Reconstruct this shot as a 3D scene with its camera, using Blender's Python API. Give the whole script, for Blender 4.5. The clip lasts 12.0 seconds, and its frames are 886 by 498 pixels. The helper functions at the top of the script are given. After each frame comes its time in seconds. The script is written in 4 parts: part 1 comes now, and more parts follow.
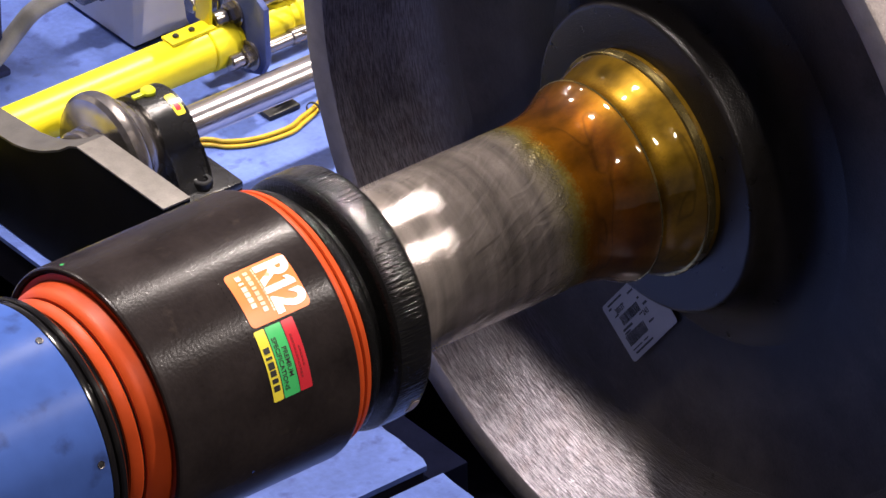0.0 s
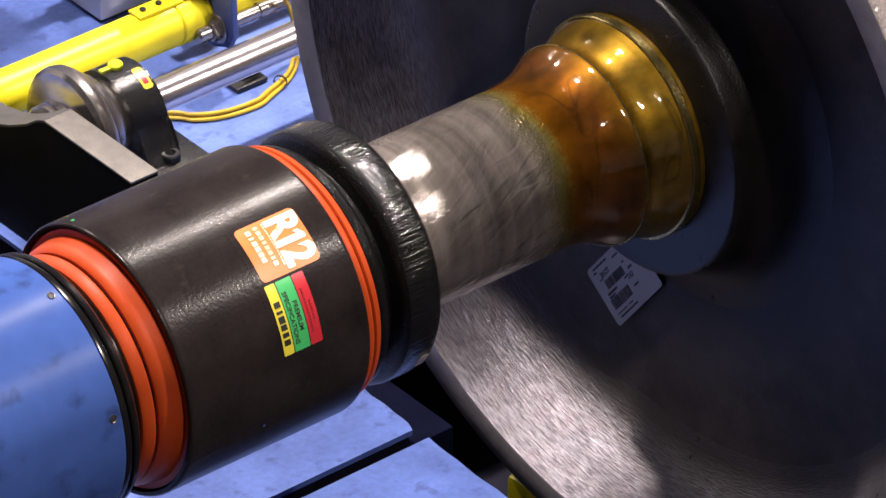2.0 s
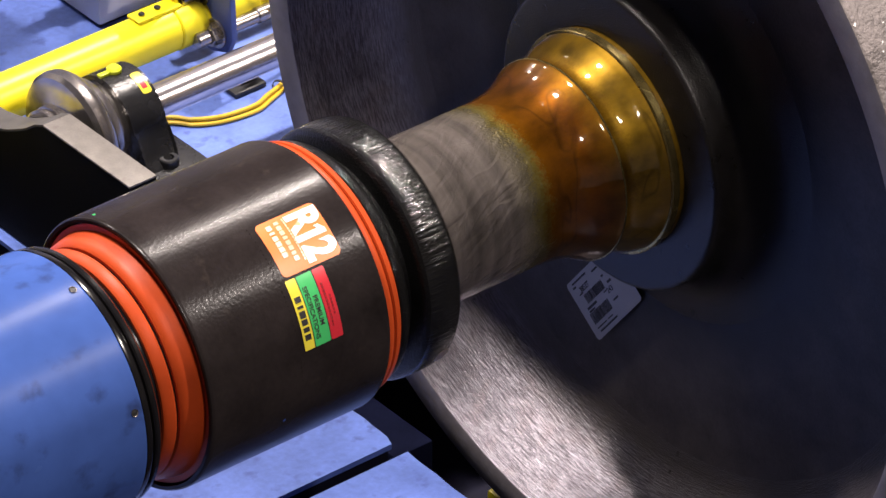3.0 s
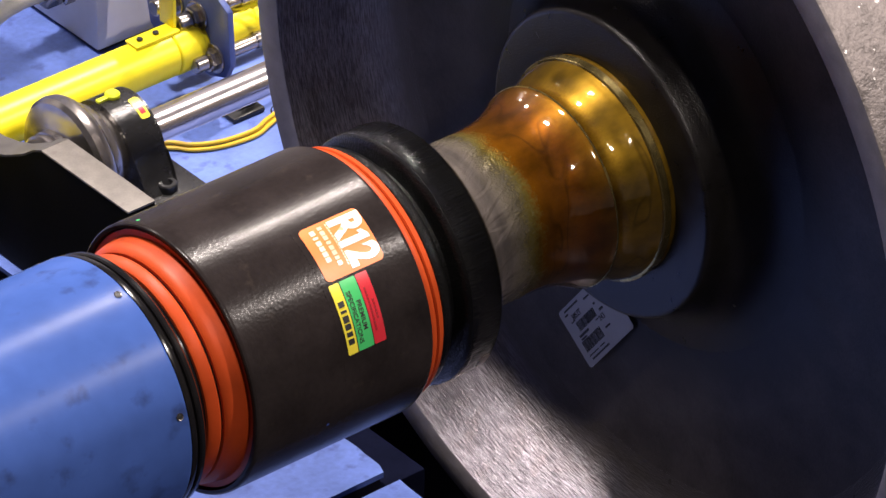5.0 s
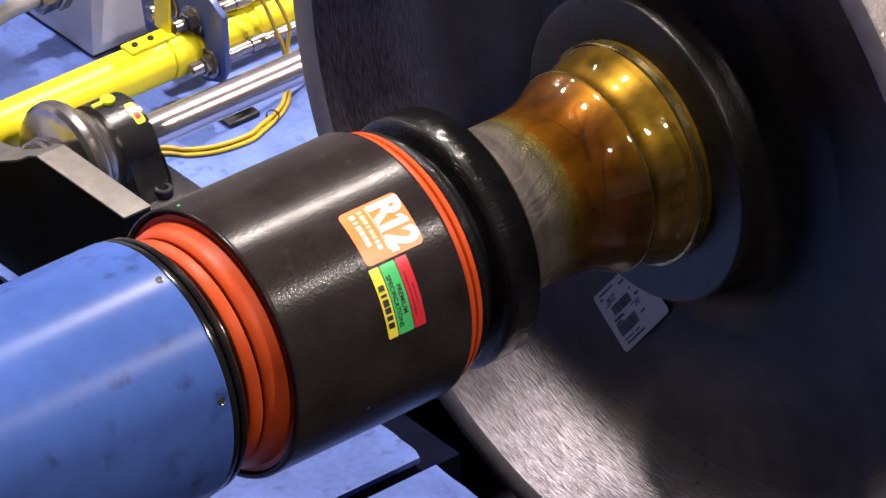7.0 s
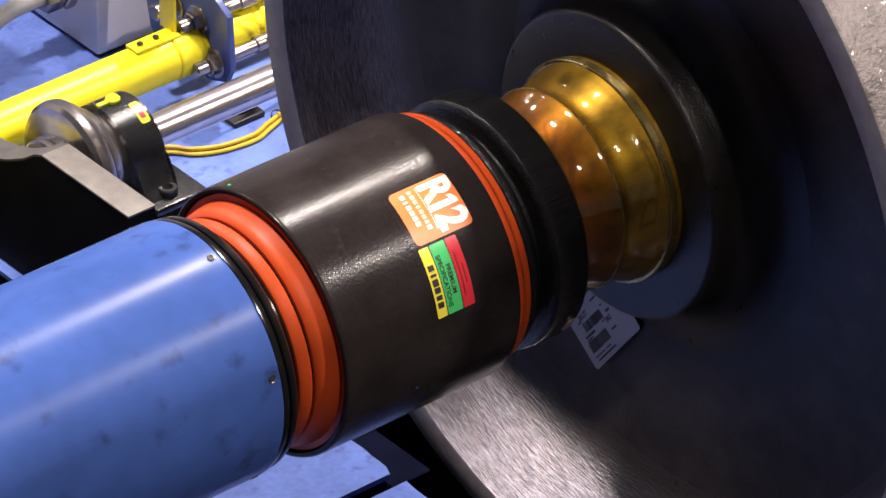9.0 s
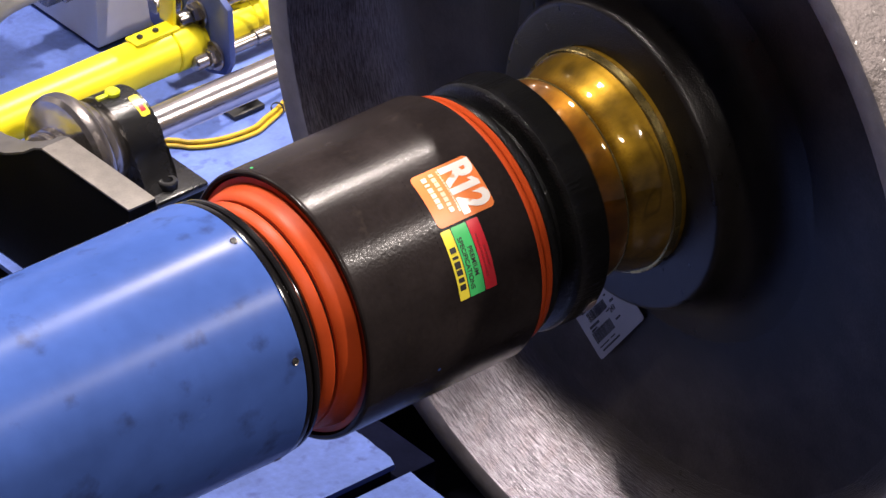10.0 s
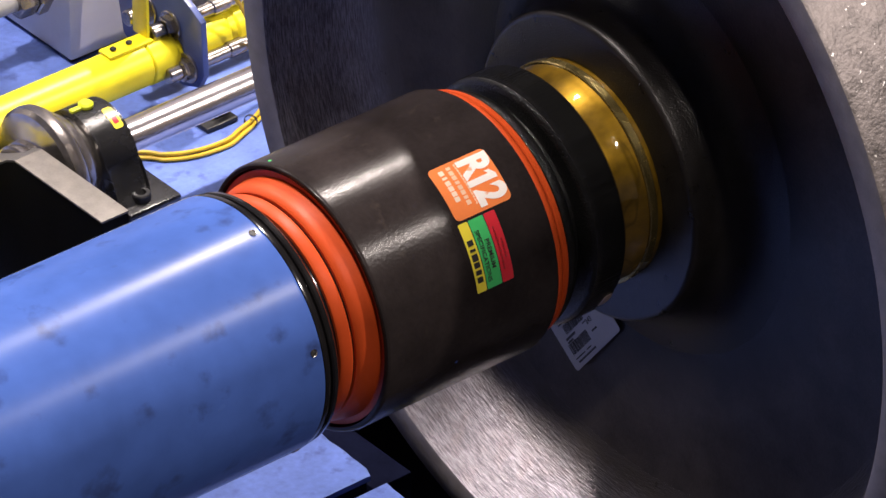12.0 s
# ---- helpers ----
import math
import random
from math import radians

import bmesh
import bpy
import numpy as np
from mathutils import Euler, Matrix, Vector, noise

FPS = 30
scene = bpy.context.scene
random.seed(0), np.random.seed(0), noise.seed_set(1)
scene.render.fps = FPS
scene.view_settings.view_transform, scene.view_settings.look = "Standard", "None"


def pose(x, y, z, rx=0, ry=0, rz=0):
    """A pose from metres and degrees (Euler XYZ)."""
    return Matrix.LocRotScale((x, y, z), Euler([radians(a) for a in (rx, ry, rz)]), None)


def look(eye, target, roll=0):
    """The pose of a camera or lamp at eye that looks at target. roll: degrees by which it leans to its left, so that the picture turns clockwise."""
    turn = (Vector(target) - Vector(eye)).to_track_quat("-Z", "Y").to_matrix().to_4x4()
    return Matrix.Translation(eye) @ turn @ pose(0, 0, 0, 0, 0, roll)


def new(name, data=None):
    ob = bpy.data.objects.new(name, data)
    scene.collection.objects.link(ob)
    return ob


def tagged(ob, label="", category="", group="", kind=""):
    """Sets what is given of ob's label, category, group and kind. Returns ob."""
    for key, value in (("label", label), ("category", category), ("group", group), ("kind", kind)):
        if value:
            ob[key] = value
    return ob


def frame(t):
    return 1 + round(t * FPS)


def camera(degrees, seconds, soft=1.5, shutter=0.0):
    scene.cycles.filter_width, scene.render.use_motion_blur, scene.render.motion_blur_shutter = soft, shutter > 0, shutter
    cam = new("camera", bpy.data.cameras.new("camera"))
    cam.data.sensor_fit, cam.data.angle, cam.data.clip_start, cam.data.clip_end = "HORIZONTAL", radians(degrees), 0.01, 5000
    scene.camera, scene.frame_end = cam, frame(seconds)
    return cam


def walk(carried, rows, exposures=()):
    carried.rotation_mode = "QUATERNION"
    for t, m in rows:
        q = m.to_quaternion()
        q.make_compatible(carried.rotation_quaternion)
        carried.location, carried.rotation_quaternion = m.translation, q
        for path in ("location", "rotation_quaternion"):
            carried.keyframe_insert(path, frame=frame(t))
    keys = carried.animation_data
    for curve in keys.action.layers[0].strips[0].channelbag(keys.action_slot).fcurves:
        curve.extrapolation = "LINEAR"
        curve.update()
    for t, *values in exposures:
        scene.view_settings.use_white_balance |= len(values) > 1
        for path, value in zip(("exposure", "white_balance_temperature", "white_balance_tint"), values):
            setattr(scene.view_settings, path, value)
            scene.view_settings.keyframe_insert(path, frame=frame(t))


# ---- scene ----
H = 0.40            # height of the axle's axis over the bed
EYE = (-3.236, -3.7393, 3.222 + H)
PATH = [
    (0, (-0.4786, -0.3105, 0.2673), 0.069),
    (0.5, (-0.4762, -0.3119, 0.2679), 0.075),
    (1, (-0.4706, -0.3174, 0.2668), 0.061),
    (1.5, (-0.4695, -0.3273, 0.2564), 0.079),
    (2, (-0.4664, -0.3364, 0.2488), 0.004),
    (2.5, (-0.4630, -0.3393, 0.2487), 0.074),
    (3, (-0.4639, -0.3355, 0.2523), 0.120),
    (3.5, (-0.4693, -0.3254, 0.2588), -0.082),
    (5.5, (-0.4531, -0.3280, 0.2710), 0.054),
    (6, (-0.4554, -0.3277, 0.2691), -0.148),
    (6.5, (-0.4574, -0.3281, 0.2669), -0.268),
    (7, (-0.4525, -0.3282, 0.2713), -0.233),
    (9, (-0.4549, -0.3258, 0.2718), 0.021),
    (9.5, (-0.4573, -0.3266, 0.2686), -0.054),
    (10, (-0.4573, -0.3284, 0.2666), -0.147),
    (10.5, (-0.4482, -0.3307, 0.2725), -0.016),
    (11, (-0.4411, -0.3344, 0.2750), 0.171),
    (11.5, (-0.4378, -0.3381, 0.2738), 0.154),
    (12, (-0.4368, -0.3377, 0.2752), 0.101),
]
cam = camera(7.733, 12.0, soft=1.5)
walk(cam, [(t, look(EYE, (x, y, z + H), roll)) for t, (x, y, z), roll in PATH])

# slide of the bearing along the axle, and the axle's own shift, in metres
SLIDE = [(0, 0.0), (0.5, 0.0102), (1, 0.0215), (1.5, 0.0335), (2, 0.0449), (2.5, 0.0568), (3, 0.0691), (3.5, 0.0809), (5.5, 0.1297), (6, 0.1417),
         (6.5, 0.1542), (7, 0.1655), (9, 0.2158), (9.5, 0.2283), (10, 0.24), (10.5, 0.2528), (11, 0.2646), (11.5, 0.2777), (12, 0.2895)]
SHIFT = [(0, 0.0), (0.5, -0.0004), (1, 0.0035), (1.5, 0.0137), (2, 0.0202), (2.5, 0.0086), (3, -0.0027), (3.5, -0.0017), (3.7, -0.0038), (4.5, -0.018),
         (5.3, -0.004), (5.5, 0.0002), (6, 0.0121), (6.5, 0.0244), (7, 0.0364), (7.2, 0.0375), (8.8, 0.001), (9, -0.0036), (9.5, -0.011), (10, 0.0007),
         (10.5, 0.013), (11, 0.001), (11.5, -0.0085), (12, 0.0045)]

# ---- light ----
world = bpy.data.worlds.new("hall")
scene.world = world
world.use_nodes = True
world.node_tree.nodes["Background"].inputs[0].default_value = (0.5, 0.55, 0.7, 1)
world.node_tree.nodes["Background"].inputs[1].default_value = 0.05
scene.view_settings.exposure = 0.0


def bay_or_fill_lamp(x, y, z, power, size, depth):
    data = bpy.data.lights.new("bay_or_fill_lamp", "AREA")
    data.shape, data.size, data.size_y, data.energy, data.color = "RECTANGLE", size, depth, power, (1.0, 0.882, 0.815)
    ob = new("bay_or_fill_lamp", data)
    ob.location = (x, y, z)
    return ob


LAMP_Z = 4.0 + H
# The last entry is a fill lamp, added to brighten the cabinet's side.
for lx, ly, power, size, depth in ((2.11, 1.35, 320, 0.12, 0.12), (-0.50, 1.30, 280, 0.14, 0.36), (2.90, -3.35, 370, 0.22, 0.20), (-1.0, -3.2, 115, 0.14, 0.30), (0.1, 5.2, 190, 0.22, 0.20), (0.6, 8.6, 110, 0.22, 0.20),
                                   (-2.4, 8.0, 110, 0.80, 0.16)):
    bay_or_fill_lamp(lx, ly, LAMP_Z, power, size, depth)

# ---- materials ----


def material(name, color, rough=0.5, metal=0.0, vary=0.25, scale=30.0, bump=0.0, bump_scale=400.0, coat=0.0, stretch=(1, 1, 1), spots=None, spec=0.5, depth=0.001, grit=None):
    """A node material: a base colour that varies at two scales, roughness and fine relief, in the thing's own metres."""
    mat = bpy.data.materials.new(name)
    mat.use_nodes = True
    nt = mat.node_tree
    b = nt.nodes["Principled BSDF"]
    b.inputs["Metallic"].default_value, b.inputs["Coat Weight"].default_value = metal, coat
    b.inputs["Coat Roughness"].default_value = 0.08
    b.inputs["Specular IOR Level"].default_value = spec
    co = nt.nodes.new("ShaderNodeTexCoord")
    mp = nt.nodes.new("ShaderNodeMapping")
    mp.inputs["Scale"].default_value = stretch
    nt.links.new(co.outputs["Object"], mp.inputs["Vector"])

    def noise_node(s, detail=4.0):
        n = nt.nodes.new("ShaderNodeTexNoise")
        n.inputs["Scale"].default_value, n.inputs["Detail"].default_value = s, detail
        nt.links.new(mp.outputs[0], n.inputs["Vector"])
        return n
    big, fine = noise_node(scale), noise_node(scale * 9)
    mix = nt.nodes.new("ShaderNodeMix")
    mix.data_type = "RGBA"
    add = nt.nodes.new("ShaderNodeMath")
    add.operation = "MULTIPLY_ADD"
    add.inputs[1].default_value = 0.4
    nt.links.new(fine.outputs["Fac"], add.inputs[0])
    nt.links.new(big.outputs["Fac"], add.inputs[2])
    ramp = nt.nodes.new("ShaderNodeMapRange")
    ramp.inputs["From Min"].default_value, ramp.inputs["From Max"].default_value = 0.45, 0.95
    nt.links.new(add.outputs[0], ramp.inputs["Value"])
    nt.links.new(ramp.outputs[0], mix.inputs["Factor"])
    mix.inputs["A"].default_value = (*[c * (1 - vary) for c in color], 1)
    mix.inputs["B"].default_value = (*[min(1, c * (1 + vary)) for c in color], 1)
    out = mix.outputs["Result"]
    if spots:
        low, high, scol, sscale = spots
        n = noise_node(sscale, 6.0)
        r = nt.nodes.new("ShaderNodeMapRange")
        r.inputs["From Min"].default_value, r.inputs["From Max"].default_value = low, high
        nt.links.new(n.outputs["Fac"], r.inputs["Value"])
        m2 = nt.nodes.new("ShaderNodeMix")
        m2.data_type = "RGBA"
        nt.links.new(r.outputs[0], m2.inputs["Factor"])
        nt.links.new(out, m2.inputs["A"])
        m2.inputs["B"].default_value = (*scol, 1)
        out = m2.outputs["Result"]
    nt.links.new(out, b.inputs["Base Color"])
    rr = nt.nodes.new("ShaderNodeMapRange")
    rr.inputs["To Min"].default_value, rr.inputs["To Max"].default_value = rough * 0.8, min(1, rough * 1.25)
    nt.links.new(big.outputs["Fac"], rr.inputs["Value"])
    nt.links.new(rr.outputs[0], b.inputs["Roughness"])
    if bump:
        n = noise_node(bump_scale, 3.0)
        height = n.outputs["Fac"]
        if grit:
            g = nt.nodes.new("ShaderNodeTexNoise")
            g.inputs["Scale"].default_value, g.inputs["Detail"].default_value = grit[0], 2.0
            nt.links.new(co.outputs["Object"], g.inputs["Vector"])
            ga = nt.nodes.new("ShaderNodeMath")
            ga.operation = "MULTIPLY_ADD"
            ga.inputs[1].default_value = grit[1]
            nt.links.new(g.outputs["Fac"], ga.inputs[0])
            nt.links.new(height, ga.inputs[2])
            height = ga.outputs[0]
        bp = nt.nodes.new("ShaderNodeBump")
        bp.inputs["Strength"].default_value, bp.inputs["Distance"].default_value = bump, depth
        nt.links.new(height, bp.inputs["Height"])
        nt.links.new(bp.outputs[0], b.inputs["Normal"])
        nt.links.new(bp.outputs[0], b.inputs["Coat Normal"])
    return mat


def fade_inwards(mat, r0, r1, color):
    """Darkens the colour inwards, with a ragged border between two radii."""
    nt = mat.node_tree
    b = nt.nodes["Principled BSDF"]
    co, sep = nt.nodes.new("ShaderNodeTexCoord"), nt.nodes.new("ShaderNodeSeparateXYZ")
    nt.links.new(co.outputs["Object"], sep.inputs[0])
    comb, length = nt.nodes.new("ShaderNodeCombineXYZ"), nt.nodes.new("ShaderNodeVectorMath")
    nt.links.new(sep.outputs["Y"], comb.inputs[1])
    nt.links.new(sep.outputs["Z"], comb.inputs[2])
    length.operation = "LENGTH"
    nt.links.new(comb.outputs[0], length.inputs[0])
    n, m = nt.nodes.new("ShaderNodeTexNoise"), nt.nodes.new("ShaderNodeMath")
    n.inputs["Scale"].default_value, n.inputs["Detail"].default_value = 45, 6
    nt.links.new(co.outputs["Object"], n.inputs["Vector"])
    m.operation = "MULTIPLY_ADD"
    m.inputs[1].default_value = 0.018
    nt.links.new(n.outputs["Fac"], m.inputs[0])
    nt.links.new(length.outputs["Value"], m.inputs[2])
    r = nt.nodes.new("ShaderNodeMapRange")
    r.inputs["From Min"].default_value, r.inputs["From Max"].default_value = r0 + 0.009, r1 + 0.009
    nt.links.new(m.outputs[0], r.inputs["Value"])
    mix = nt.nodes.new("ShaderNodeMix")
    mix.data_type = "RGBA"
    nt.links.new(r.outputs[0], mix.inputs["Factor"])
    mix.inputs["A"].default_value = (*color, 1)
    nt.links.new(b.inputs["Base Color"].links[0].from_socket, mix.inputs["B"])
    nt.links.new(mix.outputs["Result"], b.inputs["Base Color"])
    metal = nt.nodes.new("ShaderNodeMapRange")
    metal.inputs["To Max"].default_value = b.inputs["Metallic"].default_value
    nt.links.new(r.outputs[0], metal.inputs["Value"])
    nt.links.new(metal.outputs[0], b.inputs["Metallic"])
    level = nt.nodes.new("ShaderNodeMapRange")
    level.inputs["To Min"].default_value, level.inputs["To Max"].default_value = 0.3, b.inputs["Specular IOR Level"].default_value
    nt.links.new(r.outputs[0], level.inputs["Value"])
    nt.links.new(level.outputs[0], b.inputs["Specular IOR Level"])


def axle_material():
    """Turned steel: grey under a dull paste on the journal, under amber oil towards the wheel, with a ragged border."""
    mat = bpy.data.materials.new("oiled_axle_steel")
    mat.use_nodes = True
    nt = mat.node_tree
    b = nt.nodes["Principled BSDF"]
    co = nt.nodes.new("ShaderNodeTexCoord")
    sep = nt.nodes.new("ShaderNodeSeparateXYZ")
    nt.links.new(co.outputs["Object"], sep.inputs[0])

    def noise_node(s, detail, stretch):
        mp = nt.nodes.new("ShaderNodeMapping")
        mp.inputs["Scale"].default_value = stretch
        nt.links.new(co.outputs["Object"], mp.inputs["Vector"])
        n = nt.nodes.new("ShaderNodeTexNoise")
        n.inputs["Scale"].default_value, n.inputs["Detail"].default_value = s, detail
        nt.links.new(mp.outputs[0], n.inputs["Vector"])
        return n

    def math_node(op, a, c):
        n = nt.nodes.new("ShaderNodeMath")
        n.operation = op
        for i, v in enumerate((a, c)):
            if isinstance(v, (int, float)):
                n.inputs[i].default_value = v
            else:
                nt.links.new(v, n.inputs[i])
        return n.outputs[0]
    edge = noise_node(28, 7, (1, 1, 1))
    speck = noise_node(420, 3, (1, 1, 1))
    wander = math_node("ADD", math_node("MULTIPLY", math_node("SUBTRACT", edge.outputs["Fac"], 0.5), 0.030), math_node("MULTIPLY", math_node("SUBTRACT", speck.outputs["Fac"], 0.5), 0.022))
    x = math_node("ADD", sep.outputs["X"], wander)
    place = nt.nodes.new("ShaderNodeMapRange")
    place.inputs["From Min"].default_value, place.inputs["From Max"].default_value = -0.165, 0.005
    nt.links.new(x, place.inputs["Value"])
    ramp = nt.nodes.new("ShaderNodeValToRGB")
    el = ramp.color_ramp.elements
    el[0].position, el[0].color = 0.0, (0.235, 0.204, 0.182, 1)
    el[1].position, el[1].color = 1.0, (0.19, 0.110, 0.009, 1)
    for pos, col in ((0.10, (0.215, 0.186, 0.130, 1)), (0.17, (0.19, 0.15, 0.032, 1)), (0.24, (0.185, 0.066, 0.002, 1)), (0.5, (0.115, 0.036, 0.001, 1)), (0.66, (0.125, 0.058, 0.003, 1)),
                     (0.75, (0.19, 0.110, 0.008, 1))):
        e = el.new(pos)
        e.color = col
    nt.links.new(place.outputs[0], ramp.inputs[0])
    stain = noise_node(38, 7, (0.7, 1, 1))
    wetness = nt.nodes.new("ShaderNodeMapRange")
    wetness.inputs["From Min"].default_value, wetness.inputs["From Max"].default_value = -0.13, -0.11
    nt.links.new(sep.outputs["X"], wetness.inputs["Value"])
    wet = wetness.outputs[0]
    tone = nt.nodes.new("ShaderNodeMapRange")
    tone.inputs["From Min"].default_value, tone.inputs["From Max"].default_value = 0.3, 0.7
    tone.inputs["To Min"].default_value, tone.inputs["To Max"].default_value = 0.42, 1.30
    nt.links.new(stain.outputs["Fac"], tone.inputs["Value"])
    mottle = math_node("ADD", math_node("MULTIPLY", math_node("SUBTRACT", tone.outputs[0], 1.0), math_node("ADD", math_node("MULTIPLY", wet, 0.7), 0.3)), 1.0)
    mul = nt.nodes.new("ShaderNodeMix")
    mul.data_type, mul.blend_type = "RGBA", "MULTIPLY"
    mul.inputs["Factor"].default_value = 1.0
    nt.links.new(ramp.outputs[0], mul.inputs["A"])
    # dark runs of oil: thin bands where a slow noise crosses its middle
    run = noise_node(13, 2, (1.6, 0.7, 0.7))
    run.inputs["Distortion"].default_value = 0.8
    vein = nt.nodes.new("ShaderNodeMapRange")
    vein.inputs["From Min"].default_value, vein.inputs["From Max"].default_value = 0.0, 0.03
    vein.inputs["To Min"].default_value, vein.inputs["To Max"].default_value = 0.62, 1.0
    nt.links.new(math_node("ABSOLUTE", math_node("SUBTRACT", run.outputs["Fac"], 0.56), 0.0), vein.inputs["Value"])
    dark = math_node("ADD", math_node("MULTIPLY", vein.outputs[0], wet), math_node("SUBTRACT", 1.0, wet))
    # wiped paste: ridges that climb slantwise round the journal, and turned bands
    around = math_node("MULTIPLY", math_node("ARCTAN2", sep.outputs["Y"], sep.outputs["Z"]), 0.0805)
    comb = nt.nodes.new("ShaderNodeCombineXYZ")
    nt.links.new(math_node("ADD", math_node("MULTIPLY", sep.outputs["X"], -0.47), math_node("MULTIPLY", around, 0.88)), comb.inputs[0])
    nt.links.new(math_node("ADD", math_node("MULTIPLY", sep.outputs["X"], 0.31), math_node("MULTIPLY", around, 0.16)), comb.inputs[1])
    wipe = nt.nodes.new("ShaderNodeTexNoise")
    wipe.inputs["Scale"].default_value, wipe.inputs["Detail"].default_value, wipe.inputs["Distortion"].default_value = 84, 6, 0.7
    nt.links.new(comb.outputs[0], wipe.inputs["Vector"])
    bands = noise_node(75, 4, (1, 0.06, 0.06))
    film = nt.nodes.new("ShaderNodeMapRange")
    film.inputs["From Min"].default_value, film.inputs["From Max"].default_value = 0.7, 1.3
    film.inputs["To Min"].default_value, film.inputs["To Max"].default_value = 0.62, 1.3
    nt.links.new(math_node("ADD", math_node("MULTIPLY", wipe.outputs["Fac"], 0.6), math_node("MULTIPLY", bands.outputs["Fac"], 1.4)), film.inputs["Value"])
    paste = math_node("ADD", math_node("MULTIPLY", film.outputs[0], math_node("SUBTRACT", 1.0, wet)), wet)
    nt.links.new(math_node("MULTIPLY", math_node("MULTIPLY", mottle, dark), paste), mul.inputs["B"])
    nt.links.new(mul.outputs["Result"], b.inputs["Base Color"])
    oil = nt.nodes.new("ShaderNodeMapRange")
    oil.inputs["From Min"].default_value, oil.inputs["From Max"].default_value = -0.155, -0.125
    nt.links.new(x, oil.inputs["Value"])
    rough = nt.nodes.new("ShaderNodeMapRange")
    rough.inputs["To Min"].default_value, rough.inputs["To Max"].default_value = 0.17, 0.42
    nt.links.new(oil.outputs[0], rough.inputs["Value"])
    nt.links.new(rough.outputs[0], b.inputs["Roughness"])
    nt.links.new(oil.outputs[0], b.inputs["Coat Weight"])
    metal = nt.nodes.new("ShaderNodeMapRange")
    metal.inputs["To Min"].default_value, metal.inputs["To Max"].default_value = 0.42, 0.62
    nt.links.new(oil.outputs[0], metal.inputs["Value"])
    nt.links.new(metal.outputs[0], b.inputs["Metallic"])
    level = nt.nodes.new("ShaderNodeMapRange")
    level.inputs["To Min"].default_value, level.inputs["To Max"].default_value = 0.85, 0.06
    nt.links.new(oil.outputs[0], level.inputs["Value"])
    nt.links.new(level.outputs[0], b.inputs["Specular IOR Level"])
    b.inputs["Coat Roughness"].default_value = 0.045
    b.inputs["Coat IOR"].default_value = 1.48
    smear = noise_node(42, 5, (1.0, 0.7, 0.7))
    smear.inputs["Distortion"].default_value = 0.5
    fine = noise_node(650, 2, (1, 1, 1))
    rings = noise_node(240, 2, (1, 0.01, 0.01))
    dry = math_node("SUBTRACT", 1.0, oil.outputs[0])
    thick = nt.nodes.new("ShaderNodeMapRange")
    thick.interpolation_type = "SMOOTHSTEP"
    thick.inputs["From Min"].default_value, thick.inputs["From Max"].default_value = -0.30, -0.225
    thick.inputs["To Min"].default_value, thick.inputs["To Max"].default_value = 0.35, 2.2
    nt.links.new(sep.outputs["X"], thick.inputs["Value"])
    smooth = math_node("ADD", math_node("MULTIPLY", wipe.outputs["Fac"], thick.outputs[0]), math_node("MULTIPLY", smear.outputs["Fac"], 0.35))
    h = math_node("ADD", smooth, math_node("MULTIPLY", fine.outputs["Fac"], 0.24))
    h = math_node("ADD", math_node("MULTIPLY", h, dry), math_node("MULTIPLY", rings.outputs["Fac"], 0.10))
    bp = nt.nodes.new("ShaderNodeBump")
    bp.inputs["Strength"].default_value, bp.inputs["Distance"].default_value = 0.55, 0.0020
    nt.links.new(h, bp.inputs["Height"])
    nt.links.new(bp.outputs[0], b.inputs["Normal"])
    # the oil film stands in slow waves and drops
    wave = noise_node(55, 3, (1, 1, 1))
    cb = nt.nodes.new("ShaderNodeBump")
    cb.inputs["Strength"].default_value, cb.inputs["Distance"].default_value = 0.35, 0.0016
    nt.links.new(wave.outputs["Fac"], cb.inputs["Height"])
    nt.links.new(cb.outputs[0], b.inputs["Coat Normal"])
    return mat


AXLE = axle_material()


